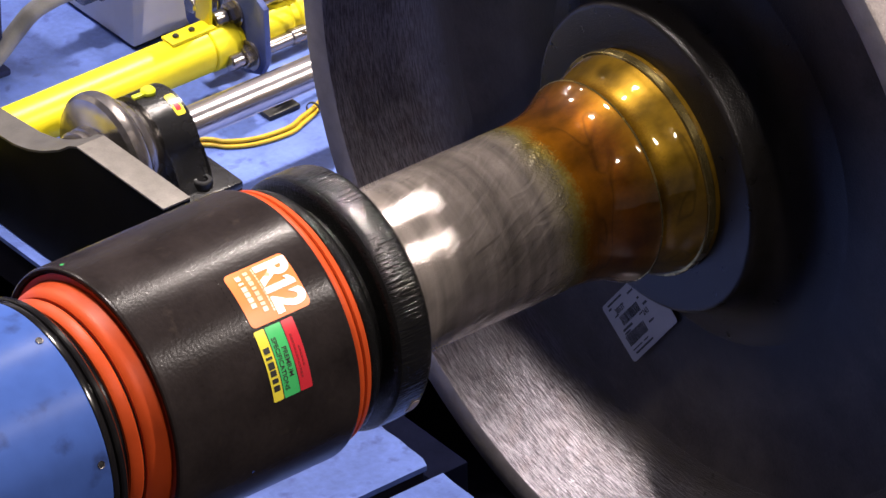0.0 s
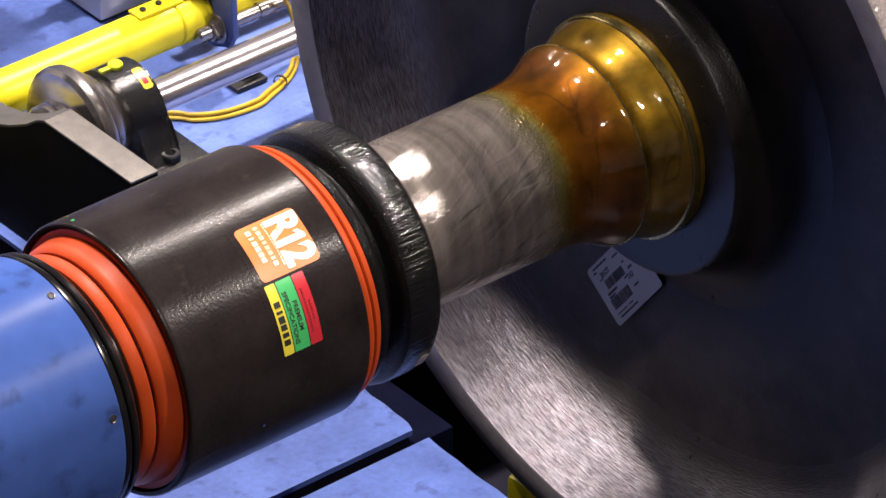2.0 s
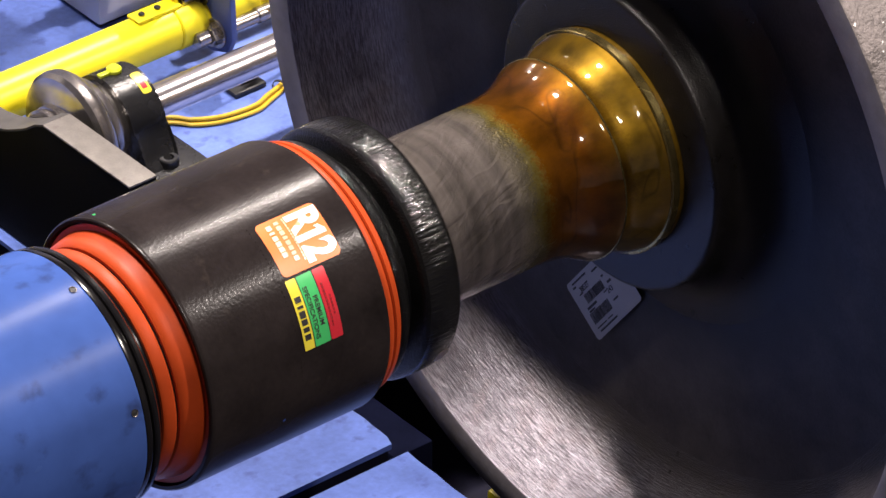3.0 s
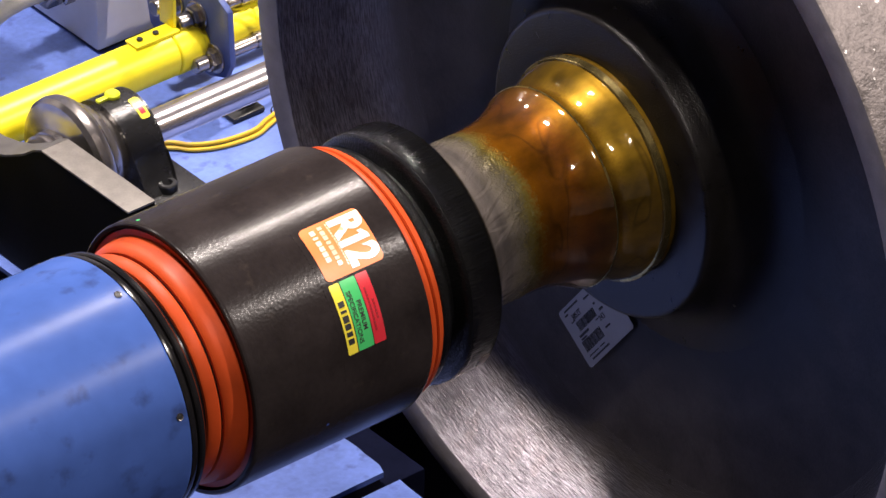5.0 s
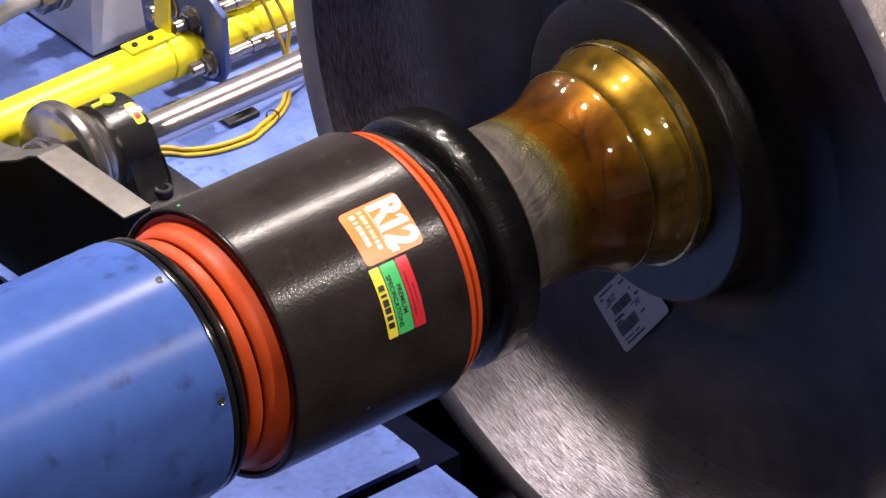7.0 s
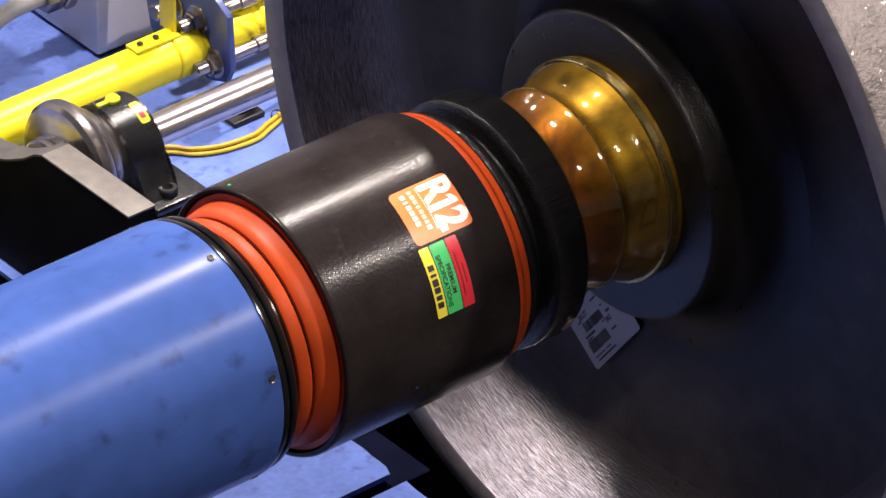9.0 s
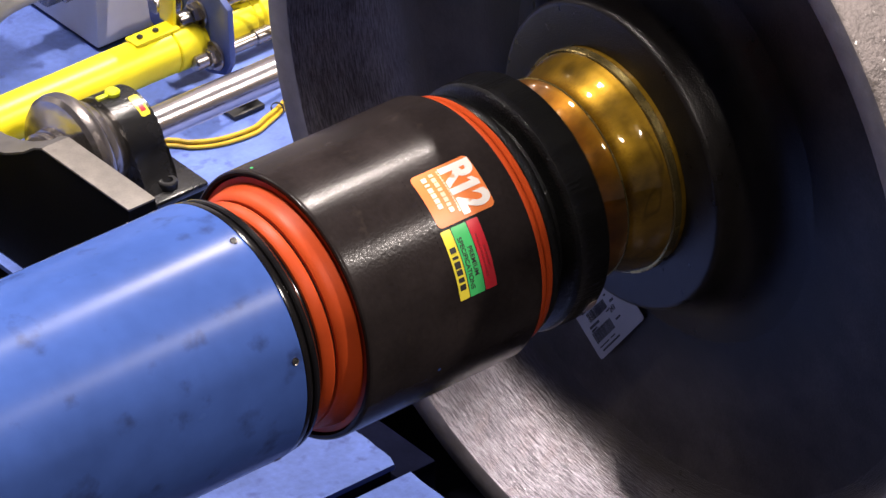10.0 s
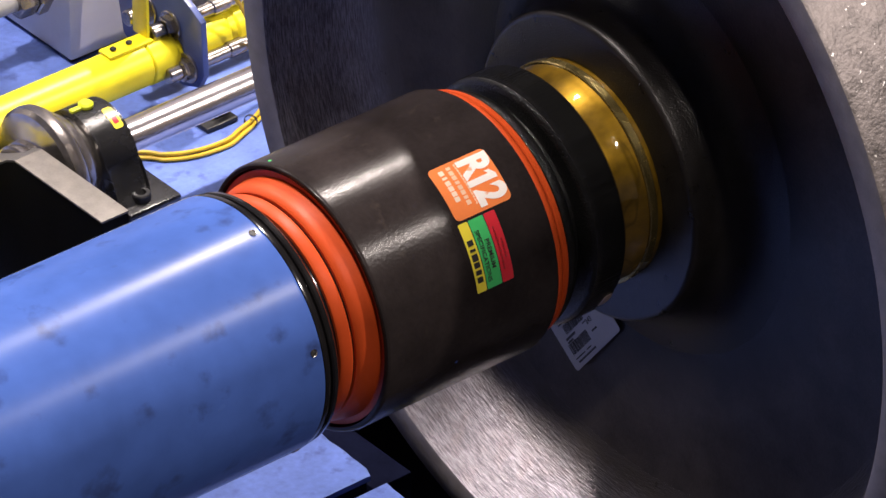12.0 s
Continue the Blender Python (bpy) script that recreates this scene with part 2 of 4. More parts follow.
def rim_material():
    """Coarsely turned steel: tool marks that run round the wheel, bright burrs, and rust specks."""
    mat = material("machined_rim_steel", (0.160, 0.149, 0.172), 0.30, 0.84, 0.22, 40, spec=0.6, spots=(0.50, 0.80, (0.150, 0.128, 0.138), 55))
    nt = mat.node_tree
    b = nt.nodes["Principled BSDF"]
    co, sep = nt.nodes.new("ShaderNodeTexCoord"), nt.nodes.new("ShaderNodeSeparateXYZ")
    nt.links.new(co.outputs["Object"], sep.inputs[0])

    def math_node(op, p, q):
        n = nt.nodes.new("ShaderNodeMath")
        n.operation = op
        for i, v in enumerate((p, q)):
            if isinstance(v, (int, float)):
                n.inputs[i].default_value = v
            else:
                nt.links.new(v, n.inputs[i])
        return n.outputs[0]
    angle = math_node("MULTIPLY", math_node("ARCTAN2", sep.outputs["Z"], sep.outputs["Y"]), 0.42)
    radius = math_node("SQRT", math_node("ADD", math_node("MULTIPLY", sep.outputs["Y"], sep.outputs["Y"]), math_node("MULTIPLY", sep.outputs["Z"], sep.outputs["Z"])), 0.0)
    comb = nt.nodes.new("ShaderNodeCombineXYZ")
    nt.links.new(sep.outputs["X"], comb.inputs[0])
    nt.links.new(radius, comb.inputs[1])
    nt.links.new(math_node("MULTIPLY", angle, 0.09), comb.inputs[2])

    def noise_node(vector, scale, detail):
        n = nt.nodes.new("ShaderNodeTexNoise")
        n.inputs["Scale"].default_value, n.inputs["Detail"].default_value = scale, detail
        nt.links.new(vector, n.inputs["Vector"])
        return n.outputs["Fac"]
    marks, grit = noise_node(comb.outputs[0], 880, 2), noise_node(co.outputs["Object"], 1300, 2)
    height = math_node("ADD", marks, math_node("MULTIPLY", grit, 0.45))
    bp = nt.nodes.new("ShaderNodeBump")
    bp.inputs["Strength"].default_value, bp.inputs["Distance"].default_value = 1.0, 0.00065
    nt.links.new(height, bp.inputs["Height"])
    nt.links.new(bp.outputs[0], b.inputs["Normal"])
    # bright and dark strokes of the tool
    stroke, mul = nt.nodes.new("ShaderNodeMapRange"), nt.nodes.new("ShaderNodeMix")
    stroke.inputs["From Min"].default_value, stroke.inputs["From Max"].default_value = 0.56, 0.88
    stroke.inputs["To Min"].default_value, stroke.inputs["To Max"].default_value = 0.50, 1.40
    nt.links.new(height, stroke.inputs["Value"])
    mul.data_type, mul.blend_type = "RGBA", "MULTIPLY"
    mul.inputs["Factor"].default_value = 1.0
    nt.links.new(b.inputs["Base Color"].links[0].from_socket, mul.inputs["A"])
    nt.links.new(stroke.outputs[0], mul.inputs["B"])
    nt.links.new(mul.outputs["Result"], b.inputs["Base Color"])
    return mat


RIM = rim_material()
# Bare rim meets dark plate; the soft shading between lies in the colour.
fade_inwards(RIM, 0.374, 0.408, (0.070, 0.0605, 0.0550))
FORGED = material("dark_forged_steel", (0.070, 0.0605, 0.0550), 0.42, 0.0, 0.35, 25, 0.35, 500, spec=0.30)
# The shade round the hub is put into the plate's colour.
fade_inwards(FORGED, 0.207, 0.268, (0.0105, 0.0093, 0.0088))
TREAD = material("worn_tread_steel", (0.17, 0.15, 0.145), 0.5, 0.6, 0.45, 60, 0.8, 260, spots=(0.66, 0.72, (0.75, 0.72, 0.70), 160))
RIMFACE = material("dull_rim_face_steel", (0.17, 0.16, 0.18), 0.5, 0.2, 0.2, 60, 0.2, 500)
HUB = material("hub_steel", (0.0105, 0.0093, 0.0088), 0.29, 0.0, 0.3, 60, 0.45, 620, spec=0.34, depth=0.0010)
CUP = material("black_phosphated_steel", (0.0188, 0.0150, 0.0148), 0.24, 0.0, 0.35, 22, 0.075, 520, spots=(0.64, 0.80, (0.032, 0.025, 0.022), 60), spec=0.062, grit=(290, 2.2), coat=0.02)
BLACKRING = material("black_gloss_paint", (0.006, 0.006, 0.006), 0.3, 0.0, 0.3, 40, 1.0, 430, depth=0.0011, spec=0.03, coat=0.5)
RIBBED = material("black_paint_axial_marks", (0.006, 0.006, 0.006), 0.3, 0.0, 0.3, 40, 1.0, 430, stretch=(0.08, 1, 1), depth=0.0012, spec=0.03, coat=0.75)
ORANGE = material("orange_rubber", (0.47, 0.060, 0.012), 0.42, 0.0, 0.10, 18, 0.06, 300, spec=0.18)
BLACKRUB = material("black_polished_steel", (0.007, 0.0065, 0.007), 0.16, 0.0, 0.3, 30, 0.05, 200, spec=0.35)
BLUE = material("blue_machine_paint", (0.046, 0.094, 0.315), 0.25, 0.0, 0.18, 6, 0.03, 60, spots=(0.59, 0.74, (0.030, 0.052, 0.165), 30), spec=0.09)
FLOOR = material("worn_blue_floor_paint", (0.110, 0.176, 0.51), 0.42, 0.0, 0.32, 16, 0.2, 160, spots=(0.57, 0.72, (0.066, 0.098, 0.33), 58))
# Near-black, so the bed bases hold the shade of their sides in colour.
DARKPIT = material("near_black_steel", (0.009, 0.009, 0.019), 0.7, 0.0, 0.4, 30, 0.2, 150, spec=0.1)
BLUEPIT = material("dark_blue_grimy_paint", (0.021, 0.028, 0.085), 0.55, 0.0, 0.3, 20, 0.2, 150, spec=0.15)
# Much darker copy of the blue paint above; shade is part of its colour.
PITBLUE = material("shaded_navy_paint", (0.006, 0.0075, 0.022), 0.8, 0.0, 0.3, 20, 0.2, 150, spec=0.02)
YELLOW = material("yellow_enamel", (0.84, 0.72, 0.02), 0.36, 0.0, 0.06, 12, 0.03, 60, spec=0.35)
CHROME = material("ground_steel_rod", (0.47, 0.44, 0.45), 0.22, 0.95, 0.25, 40, 0.08, 300, stretch=(0.2, 1, 1))
STEEL = material("turned_steel", (0.36, 0.33, 0.31), 0.24, 0.92, 0.25, 50, 0.12, 300)
BLACKCAST = material("black_cast_iron", (0.013, 0.013, 0.014), 0.26, 0.0, 0.35, 45, 0.4, 300)
BLACKPLATE = material("black_plate_steel", (0.006, 0.006, 0.006), 0.6, 0.0, 0.3, 30, 0.2, 250, spec=0.06)
OILSTEEL = material("oil_filmed_steel", (0.30, 0.23, 0.085), 0.26, 0.9, 0.5, 40, 0.3, 300)
BARESTEEL = material("scuffed_bare_steel", (0.17, 0.155, 0.14), 0.5, 0.2, 0.25, 50, 0.2, 300, spots=(0.62, 0.72, (0.14, 0.12, 0.11), 90))
STEELDARK = material("dull_dark_steel", (0.085, 0.08, 0.076), 0.55, 0.2, 0.25, 50, 0.2, 300)
BLUEPLATE = material("blue_painted_plate", (0.065, 0.095, 0.27), 0.35, 0.0, 0.15, 30, 0.1, 150)
CABLE = material("yellow_cable_jacket", (0.66, 0.43, 0.025), 0.4, 0.0, 0.12, 40, 0.1, 200)
CABINET = material("grey_sheet_cabinet", (0.70, 0.68, 0.70), 0.4, 0.0, 0.1, 5, 0.04, 90, spots=(0.60, 0.70, (0.36, 0.29, 0.22), 9))
CONDUIT = material("grey_flexible_conduit", (0.27, 0.27, 0.28), 0.5, 0.0, 0.15, 60, 0.2, 200)
WALL = material("hall_wall_paint", (0.34, 0.325, 0.32), 0.8, 0.0, 0.1, 2, 0.1, 60)
PAPER = material("white_paper_label", (0.37, 0.36, 0.355), 0.5, 0.0, 0.06, 30)
INK = material("black_ink", (0.02, 0.02, 0.02), 0.5, 0.0, 0.1, 60)
S_ORANGE = material("orange_sticker_film", (0.79, 0.215, 0.060), 0.36, 0.0, 0.06, 40, spec=0.3)
S_WHITE = material("white_sticker_print", (0.82, 0.78, 0.74), 0.25, 0.0, 0.05, 60, spots=(0.63, 0.69, (0.80, 0.42, 0.26), 90))
S_PALE = material("pale_sticker_print", (0.84, 0.55, 0.38), 0.25, 0.0, 0.1, 60)
S_FADED = material("faded_sticker_print", (0.84, 0.66, 0.52), 0.25, 0.0, 0.1, 60)
S_YELLOW = material("yellow_sticker_film", (0.83, 0.70, 0.06), 0.25, 0.0, 0.05, 40)
S_GREEN = material("green_sticker_film", (0.06, 0.50, 0.14), 0.25, 0.0, 0.06, 40)
S_RED = material("red_sticker_film", (0.60, 0.028, 0.042), 0.25, 0.0, 0.06, 40)
S_DARKRED = material("dark_red_print", (0.30, 0.015, 0.02), 0.3, 0.0, 0.1, 40)
LIME = material("lime_plastic_cap", (0.62, 0.70, 0.03), 0.35, 0.0, 0.08, 60)
TAN = material("bare_cast_patch", (0.45, 0.36, 0.30), 0.5, 0.2, 0.25, 120, 0.4, 500)
NYLON = material("black_nylon", (0.015, 0.015, 0.017), 0.4, 0.0, 0.2, 60)

# ---- builders ----


def finish(ob, angle=32):
    bm = bmesh.new()
    bm.from_mesh(ob.data)
    for f in bm.faces:
        f.smooth = True
    for e in bm.edges:
        if len(e.link_faces) == 2 and e.calc_face_angle(0) > radians(angle):
            e.smooth = False
    bm.to_mesh(ob.data)
    bm.free()
    return ob


def part(name, bm, mat, parent=None, label="", angle=32):
    """Links a bmesh as one mesh object under a thing or a part."""
    bmesh.ops.recalc_face_normals(bm, faces=bm.faces)
    me = bpy.data.meshes.new(name)
    bm.to_mesh(me)
    bm.free()
    me.materials.append(mat)
    ob = new(name, me)
    finish(ob, angle)
    ob.parent = parent
    if label:
        tagged(ob, label)
    return ob


def again(ob, m, parent):
    """A further part on the same mesh."""
    o = new(ob.name.split(".")[0], ob.data)
    o.parent, o.matrix_local = parent, m
    return o


def thing(name, label, category, at=(0, 0, 0), kind="", group=""):
    ob = new(name)
    ob.empty_display_size = 0.05
    ob.location = at
    return tagged(ob, label, category, group, kind)


def lathe(profile, n=160, closed=True):
    """A solid turned about the x axis from (x, radius) pairs."""
    bm = bmesh.new()
    rings = []
    full = []
    for (xa, ra), (xb, rb) in zip(profile, profile[1:] + profile[:1]):
        full.append((xa, ra))
        length = math.hypot(xb - xa, rb - ra)
        if length > 0.055:
            # narrow guard rings keep long runs truly straight in shading
            for k in (0.0006 / length, 1 - 0.0006 / length):
                full.append((xa + (xb - xa) * k, ra + (rb - ra) * k))
    if not closed:
        full = full[:full.index(profile[-1]) + 1]
    for x, r in full:
        rings.append([bm.verts.new((x, r * math.cos(2 * math.pi * k / n), r * math.sin(2 * math.pi * k / n))) for k in range(n)])
    pairs = list(zip(rings, rings[1:]))
    if closed:
        pairs.append((rings[-1], rings[0]))
    for a, b in pairs:
        for k in range(n):
            bm.faces.new((a[k], a[(k + 1) % n], b[(k + 1) % n], b[k]))
    return bm


def box(x0, x1, y0, y1, z0, z1, bevel=0.0, bm=None):
    own = bm or bmesh.new()
    m = Matrix.Translation(((x0 + x1) / 2, (y0 + y1) / 2, (z0 + z1) / 2)) @ Matrix.Diagonal((x1 - x0, y1 - y0, z1 - z0, 1))
    made = bmesh.ops.create_cube(own, size=1, matrix=m)["verts"]
    if bevel:
        edges = list({e for v in made for e in v.link_edges})
        bmesh.ops.bevel(own, geom=edges, offset=bevel, segments=2, affect="EDGES", profile=0.5)
    return own


def prism_x(outline, x0, x1, bevel=0.0):
    """A plate with an outline of (y, z) pairs, between x0 and x1."""
    bm = bmesh.new()
    a = [bm.verts.new((x0, y, z)) for y, z in outline]
    b = [bm.verts.new((x1, y, z)) for y, z in outline]
    bm.faces.new(a)
    bm.faces.new(b)
    for k in range(len(a)):
        bm.faces.new((a[k], a[(k + 1) % len(a)], b[(k + 1) % len(a)], b[k]))
    if bevel:
        bmesh.ops.bevel(bm, geom=list(bm.edges), offset=bevel, segments=2, affect="EDGES", profile=0.5)
    return bm


def shifted(bm, x=0, y=0, z=0):
    bmesh.ops.translate(bm, verts=bm.verts, vec=(x, y, z))
    return bm


def rod_x(x0, x1, y, z, r, n=32, chamfer=0.001):
    return shifted(lathe([(x0, 0.0002), (x0, r - chamfer), (x0 + chamfer, r), (x1 - chamfer, r), (x1, r - chamfer), (x1, 0.0002)], n), 0, y, z)


def rod_z(x, y, z0, z1, r, n=24, chamfer=0.001):
    bm = lathe([(z0, 0.0002), (z0, r - chamfer), (z0 + chamfer, r), (z1 - chamfer, r), (z1, r - chamfer), (z1, 0.0002)], n)
    bmesh.ops.rotate(bm, verts=bm.verts, matrix=Matrix.Rotation(radians(-90), 3, "Y"))
    return shifted(bm, x, y, 0)


def hexagon_x(x0, x1, y, z, r):
    bm = lathe([(x0, 0.0002), (x0, r * 0.9), (x0 + 0.15 * (x1 - x0), r), (x1, r), (x1, 0.0002)], 6)
    return shifted(bm, 0, y, z)


def tube_along(points, r, n=10, steps=8):
    """A round strand through the points, smoothed."""
    pts = [Vector(p) for p in points]
    line = []
    for i in range(len(pts) - 1):
        p0, p1, p2, p3 = pts[max(i - 1, 0)], pts[i], pts[i + 1], pts[min(i + 2, len(pts) - 1)]
        for k in range(steps):
            t = k / steps
            line.append(0.5 * ((2 * p1) + (p2 - p0) * t + (2 * p0 - 5 * p1 + 4 * p2 - p3) * t * t + (3 * p1 - p0 - 3 * p2 + p3) * t ** 3))
    line.append(pts[-1])
    bm = bmesh.new()
    rings = []
    for i, c in enumerate(line):
        d = (line[min(i + 1, len(line) - 1)] - line[max(i - 1, 0)]).normalized()
        side = d.cross(Vector((0, 0, 1))).normalized()
        up = side.cross(d)
        rings.append([bm.verts.new(c + r * (math.cos(2 * math.pi * k / n) * side + math.sin(2 * math.pi * k / n) * up)) for k in range(n)])
    for a, b in zip(rings, rings[1:]):
        for k in range(n):
            bm.faces.new((a[k], a[(k + 1) % n], b[(k + 1) % n], b[k]))
    bm.faces.new(rings[0][::-1])
    bm.faces.new(rings[-1])
    return bm


def rounded(w, h, r, cx=0.0, cy=0.0):
    """A flat rounded rectangle in (u, v)."""
    bm = bmesh.new()
    vs = []
    for sx, sy, a0 in ((1, 1, 0), (-1, 1, 90), (-1, -1, 180), (1, -1, 270)):
        for k in range(6):
            a = radians(a0 + 18 * k)
            vs.append(bm.verts.new((cx + sx * (w / 2 - r) + r * math.cos(a), cy + sy * (h / 2 - r) + r * math.sin(a), 0)))
    bm.faces.new(vs)
    return bm


def lettering(text, size, cx, cy, spread=1.0, bold=0.012):
    """A line of text as a flat mesh in (u, v), centred on (cx, cy)."""
    cu = bpy.data.curves.new("lettering", "FONT")
    cu.body, cu.size, cu.align_x, cu.align_y, cu.offset = text, size, "CENTER", "CENTER", size * bold
    ob = new("lettering", cu)
    me = bpy.data.meshes.new_from_object(ob.evaluated_get(bpy.context.evaluated_depsgraph_get()))
    bpy.data.objects.remove(ob)
    bpy.data.curves.remove(cu)
    bm = bmesh.new()
    bm.from_mesh(me)
    bpy.data.meshes.remove(me)
    for v in bm.verts:
        v.co.x, v.co.y, v.co.z = cx + v.co.x * spread, cy + v.co.y, 0
    return bm


def wrapped(bm, x0, a0, radius, thick=0.0002):
    """Bends a flat (u, v) mesh round the axle's axis: v runs along x, u runs down from the angle a0 (degrees up from the near side)."""
    us = [v.co.x for v in bm.verts]
    u, step = min(us), 0.003
    while u < max(us):
        geom = list(bm.verts) + list(bm.edges) + list(bm.faces)
        bmesh.ops.bisect_plane(bm, geom=geom, plane_co=(u, 0, 0), plane_no=(1, 0, 0))
        u += step
    made = bmesh.ops.extrude_face_region(bm, geom=list(bm.faces))["geom"]
    top = [g for g in made if isinstance(g, bmesh.types.BMVert)]
    high = set(top)
    for v in bm.verts:
        a = radians(a0) - v.co.x / radius
        r = radius + (thick if v in high else -0.0001)
        v.co = Vector((x0 + v.co.y, -r * math.cos(a), r * math.sin(a)))
    return bm


# ---- the hall ----


def hall():
    bm, base = bmesh.new(), bmesh.new()
    for x0, x1, y0, y1 in ((-9, 0.36, 0.90, 9), (-0.185, 0.36, 0.46, 0.898), (0.36, 9, -0.16, 9)):
        box(x0, x1, y0, y1, -0.005, 0.0, 0.0, bm)
        box(x0 + 0.001, x1 - 0.002, y0 + 0.002, y1 - 0.002, -0.05, -0.0052, 0.0, base)
    tagged(part("floor", bm, FLOOR), "blue painted steel bed, scuffed and stained", "floor", kind="structure")
    tagged(part("trim", base, DARKPIT), "near-black base under the blue bed sheet, its side's shade put into colour", "bed base", kind="structure")
    tagged(part("ground", box(-9.2, 9.2, -9.2, 9.2, -0.40, -0.30), DARKPIT), "near-black shop floor beneath the bed and wheel", "ground", kind="structure")
    tagged(part("ceiling", box(-9.2, 9.2, -9.2, 9.2, 6.5, 6.6), WALL), "plain pale hall ceiling", "ceiling", kind="structure")
    for name, b in (("wall_north", (-9.2, 9.2, 9.0, 9.2)), ("wall_south", (-9.2, 9.2, -9.2, -9.0)), ("wall_east", (9.0, 9.2, -9.0, 9.0)), ("wall_west", (-9.2, -9.0, -9.0, 9.0))):
        tagged(part(name, box(*b, -0.30, 6.5), WALL), "plain pale hall wall", "wall", kind="structure")


# ---- wheelset ----


def wheelset():
    ws = thing("wheelset", "railway wheelset with dark forged wheel and oiled steel axle", "wheelset", (0, 0, H))
    part("axle", lathe([(-0.47, 0.0002), (-0.47, 0.069), (-0.455, 0.0778), (-0.45, 0.0787), (-0.30, 0.0787), (-0.20, 0.0787), (-0.125, 0.0788), (-0.112, 0.0793),
                        (-0.100, 0.0806), (-0.088, 0.0830), (-0.078, 0.0862), (-0.069, 0.0903), (-0.062, 0.0942), (-0.0588, 0.0956), (-0.0566, 0.0961), (-0.0556, 0.0955),
                        (-0.0550, 0.0912), (-0.051, 0.0906), (-0.046, 0.0912), (-0.040, 0.0932), (-0.033, 0.0966), (-0.026, 0.1003), (-0.019, 0.1030), (-0.0130, 0.1044),
                        (-0.0110, 0.1052), (-0.0035, 0.1058), (0.03, 0.1064), (0.6, 0.1064), (0.6, 0.0002)], 192), AXLE, ws, "steel axle journal with grey paste and amber oil")
    # Thin proud ring added to draw the lip's pale highlight line.
    part("lip_highlight", lathe([(-0.0574, 0.0930), (-0.0574, 0.0960), (-0.0569, 0.0966), (-0.0560, 0.0967), (-0.0553, 0.0961), (-0.0550, 0.0930)], 192), OILSTEEL, ws, "pale oil-filmed ring added to draw the highlight on the shoulder edge")
    part("seat_ring", lathe([(-0.0122, 0.1040), (-0.0122, 0.1066), (-0.0112, 0.1075), (-0.0045, 0.1078), (-0.0030, 0.1066), (-0.0030, 0.1040)], 192), OILSTEEL, ws, "bright turned shoulder ring")
    hub = [(0.0020, 0.1066), (0.0020, 0.1440), (0.0026, 0.1464), (0.0044, 0.1485), (0.0072, 0.1496), (0.020, 0.1502), (0.034, 0.1530), (0.046, 0.160), (0.055, 0.171), (0.0615, 0.184),
           (0.066, 0.205), (0.12, 0.205), (0.17, 0.150), (0.17, 0.1066)]
    part("hub", lathe(hub, 192), HUB, ws, "dark turned wheel hub")
    plate = [(0.066, 0.205), (0.0685, 0.24), (0.072, 0.29), (0.0730, 0.33), (0.0715, 0.352), (0.0705, 0.360), (0.0765, 0.364), (0.09, 0.390), (0.105, 0.36), (0.112, 0.30), (0.115, 0.205)]
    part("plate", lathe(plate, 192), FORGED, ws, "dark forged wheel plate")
    rim = [(0.0705, 0.360), (0.0675, 0.372), (0.0625, 0.3825), (0.055, 0.3915), (0.044, 0.4005), (0.030, 0.4075), (0.008, 0.417), (-0.016, 0.4255), (-0.027, 0.4288), (-0.0303, 0.4303), (-0.0313, 0.4325), (-0.0318, 0.4570), (-0.0305, 0.4597), (-0.028, 0.4606),
           (0.075, 0.4606), (0.082, 0.464), (0.088, 0.474), (0.095, 0.482), (0.103, 0.484), (0.110, 0.479), (0.113, 0.47), (0.113, 0.40), (0.098, 0.392), (0.082, 0.368)]
    r = part("rim", lathe(rim, 256), RIM, ws, "machined bare steel wheel rim")
    for mat in (RIMFACE, TREAD):
        r.data.materials.append(mat)
    for f in r.data.polygons:
        c = f.center
        rad = math.hypot(c.y, c.z)
        if c.x < -0.0307 and rad > 0.431:
            f.material_index = 1
        elif rad > 0.4575:
            f.material_index = 2
    # barcode label on the plate, half behind the hub
    a, b = Vector((0.0628, 0.1246, -0.2542)), Vector((0.0628, 0.076, -0.291))
    along = (b - a).normalized()
    across = Vector((0, -along.z, along.y))
    if across.z < 0:
        across = -across
    w, h = (b - a).length, 0.100

    def flat(bm, up, thick):
        made = bmesh.ops.extrude_face_region(bm, geom=list(bm.faces))["geom"]
        high = {g for g in made if isinstance(g, bmesh.types.BMVert)}
        for v in bm.verts:
            v.co = a + along * v.co.x + across * v.co.y + Vector((-up - (thick if v in high else 0), 0, 0))
        return bm
    lab = part("paper_label", flat(rounded(w, h, 0.004, w / 2, h / 2), 0, 0.0003), PAPER, ws, "white paper barcode label")
    rng = random.Random(5)

    def bars(u0, u1, v0, v1, thin=0.0005):
        bm = bmesh.new()
        v = v0
        while v < v1:
            t = thin * rng.choice((1, 1, 2, 3))
            vs = [bm.verts.new(q) for q in ((u0, v, 0), (u1, v, 0), (u1, min(v + t, v1), 0), (u0, min(v + t, v1), 0))]
            bm.faces.new(vs)
            v += t + thin * rng.choice((1, 2, 2))
        return bm
    part("barcode", flat(bars(w * 0.31, w * 0.46, 0.018, 0.056), 0.0004, 0.0002), INK, lab)
    part("barcode", flat(bars(w * 0.60, w * 0.78, 0.010, 0.050), 0.0004, 0.0002), INK, lab)
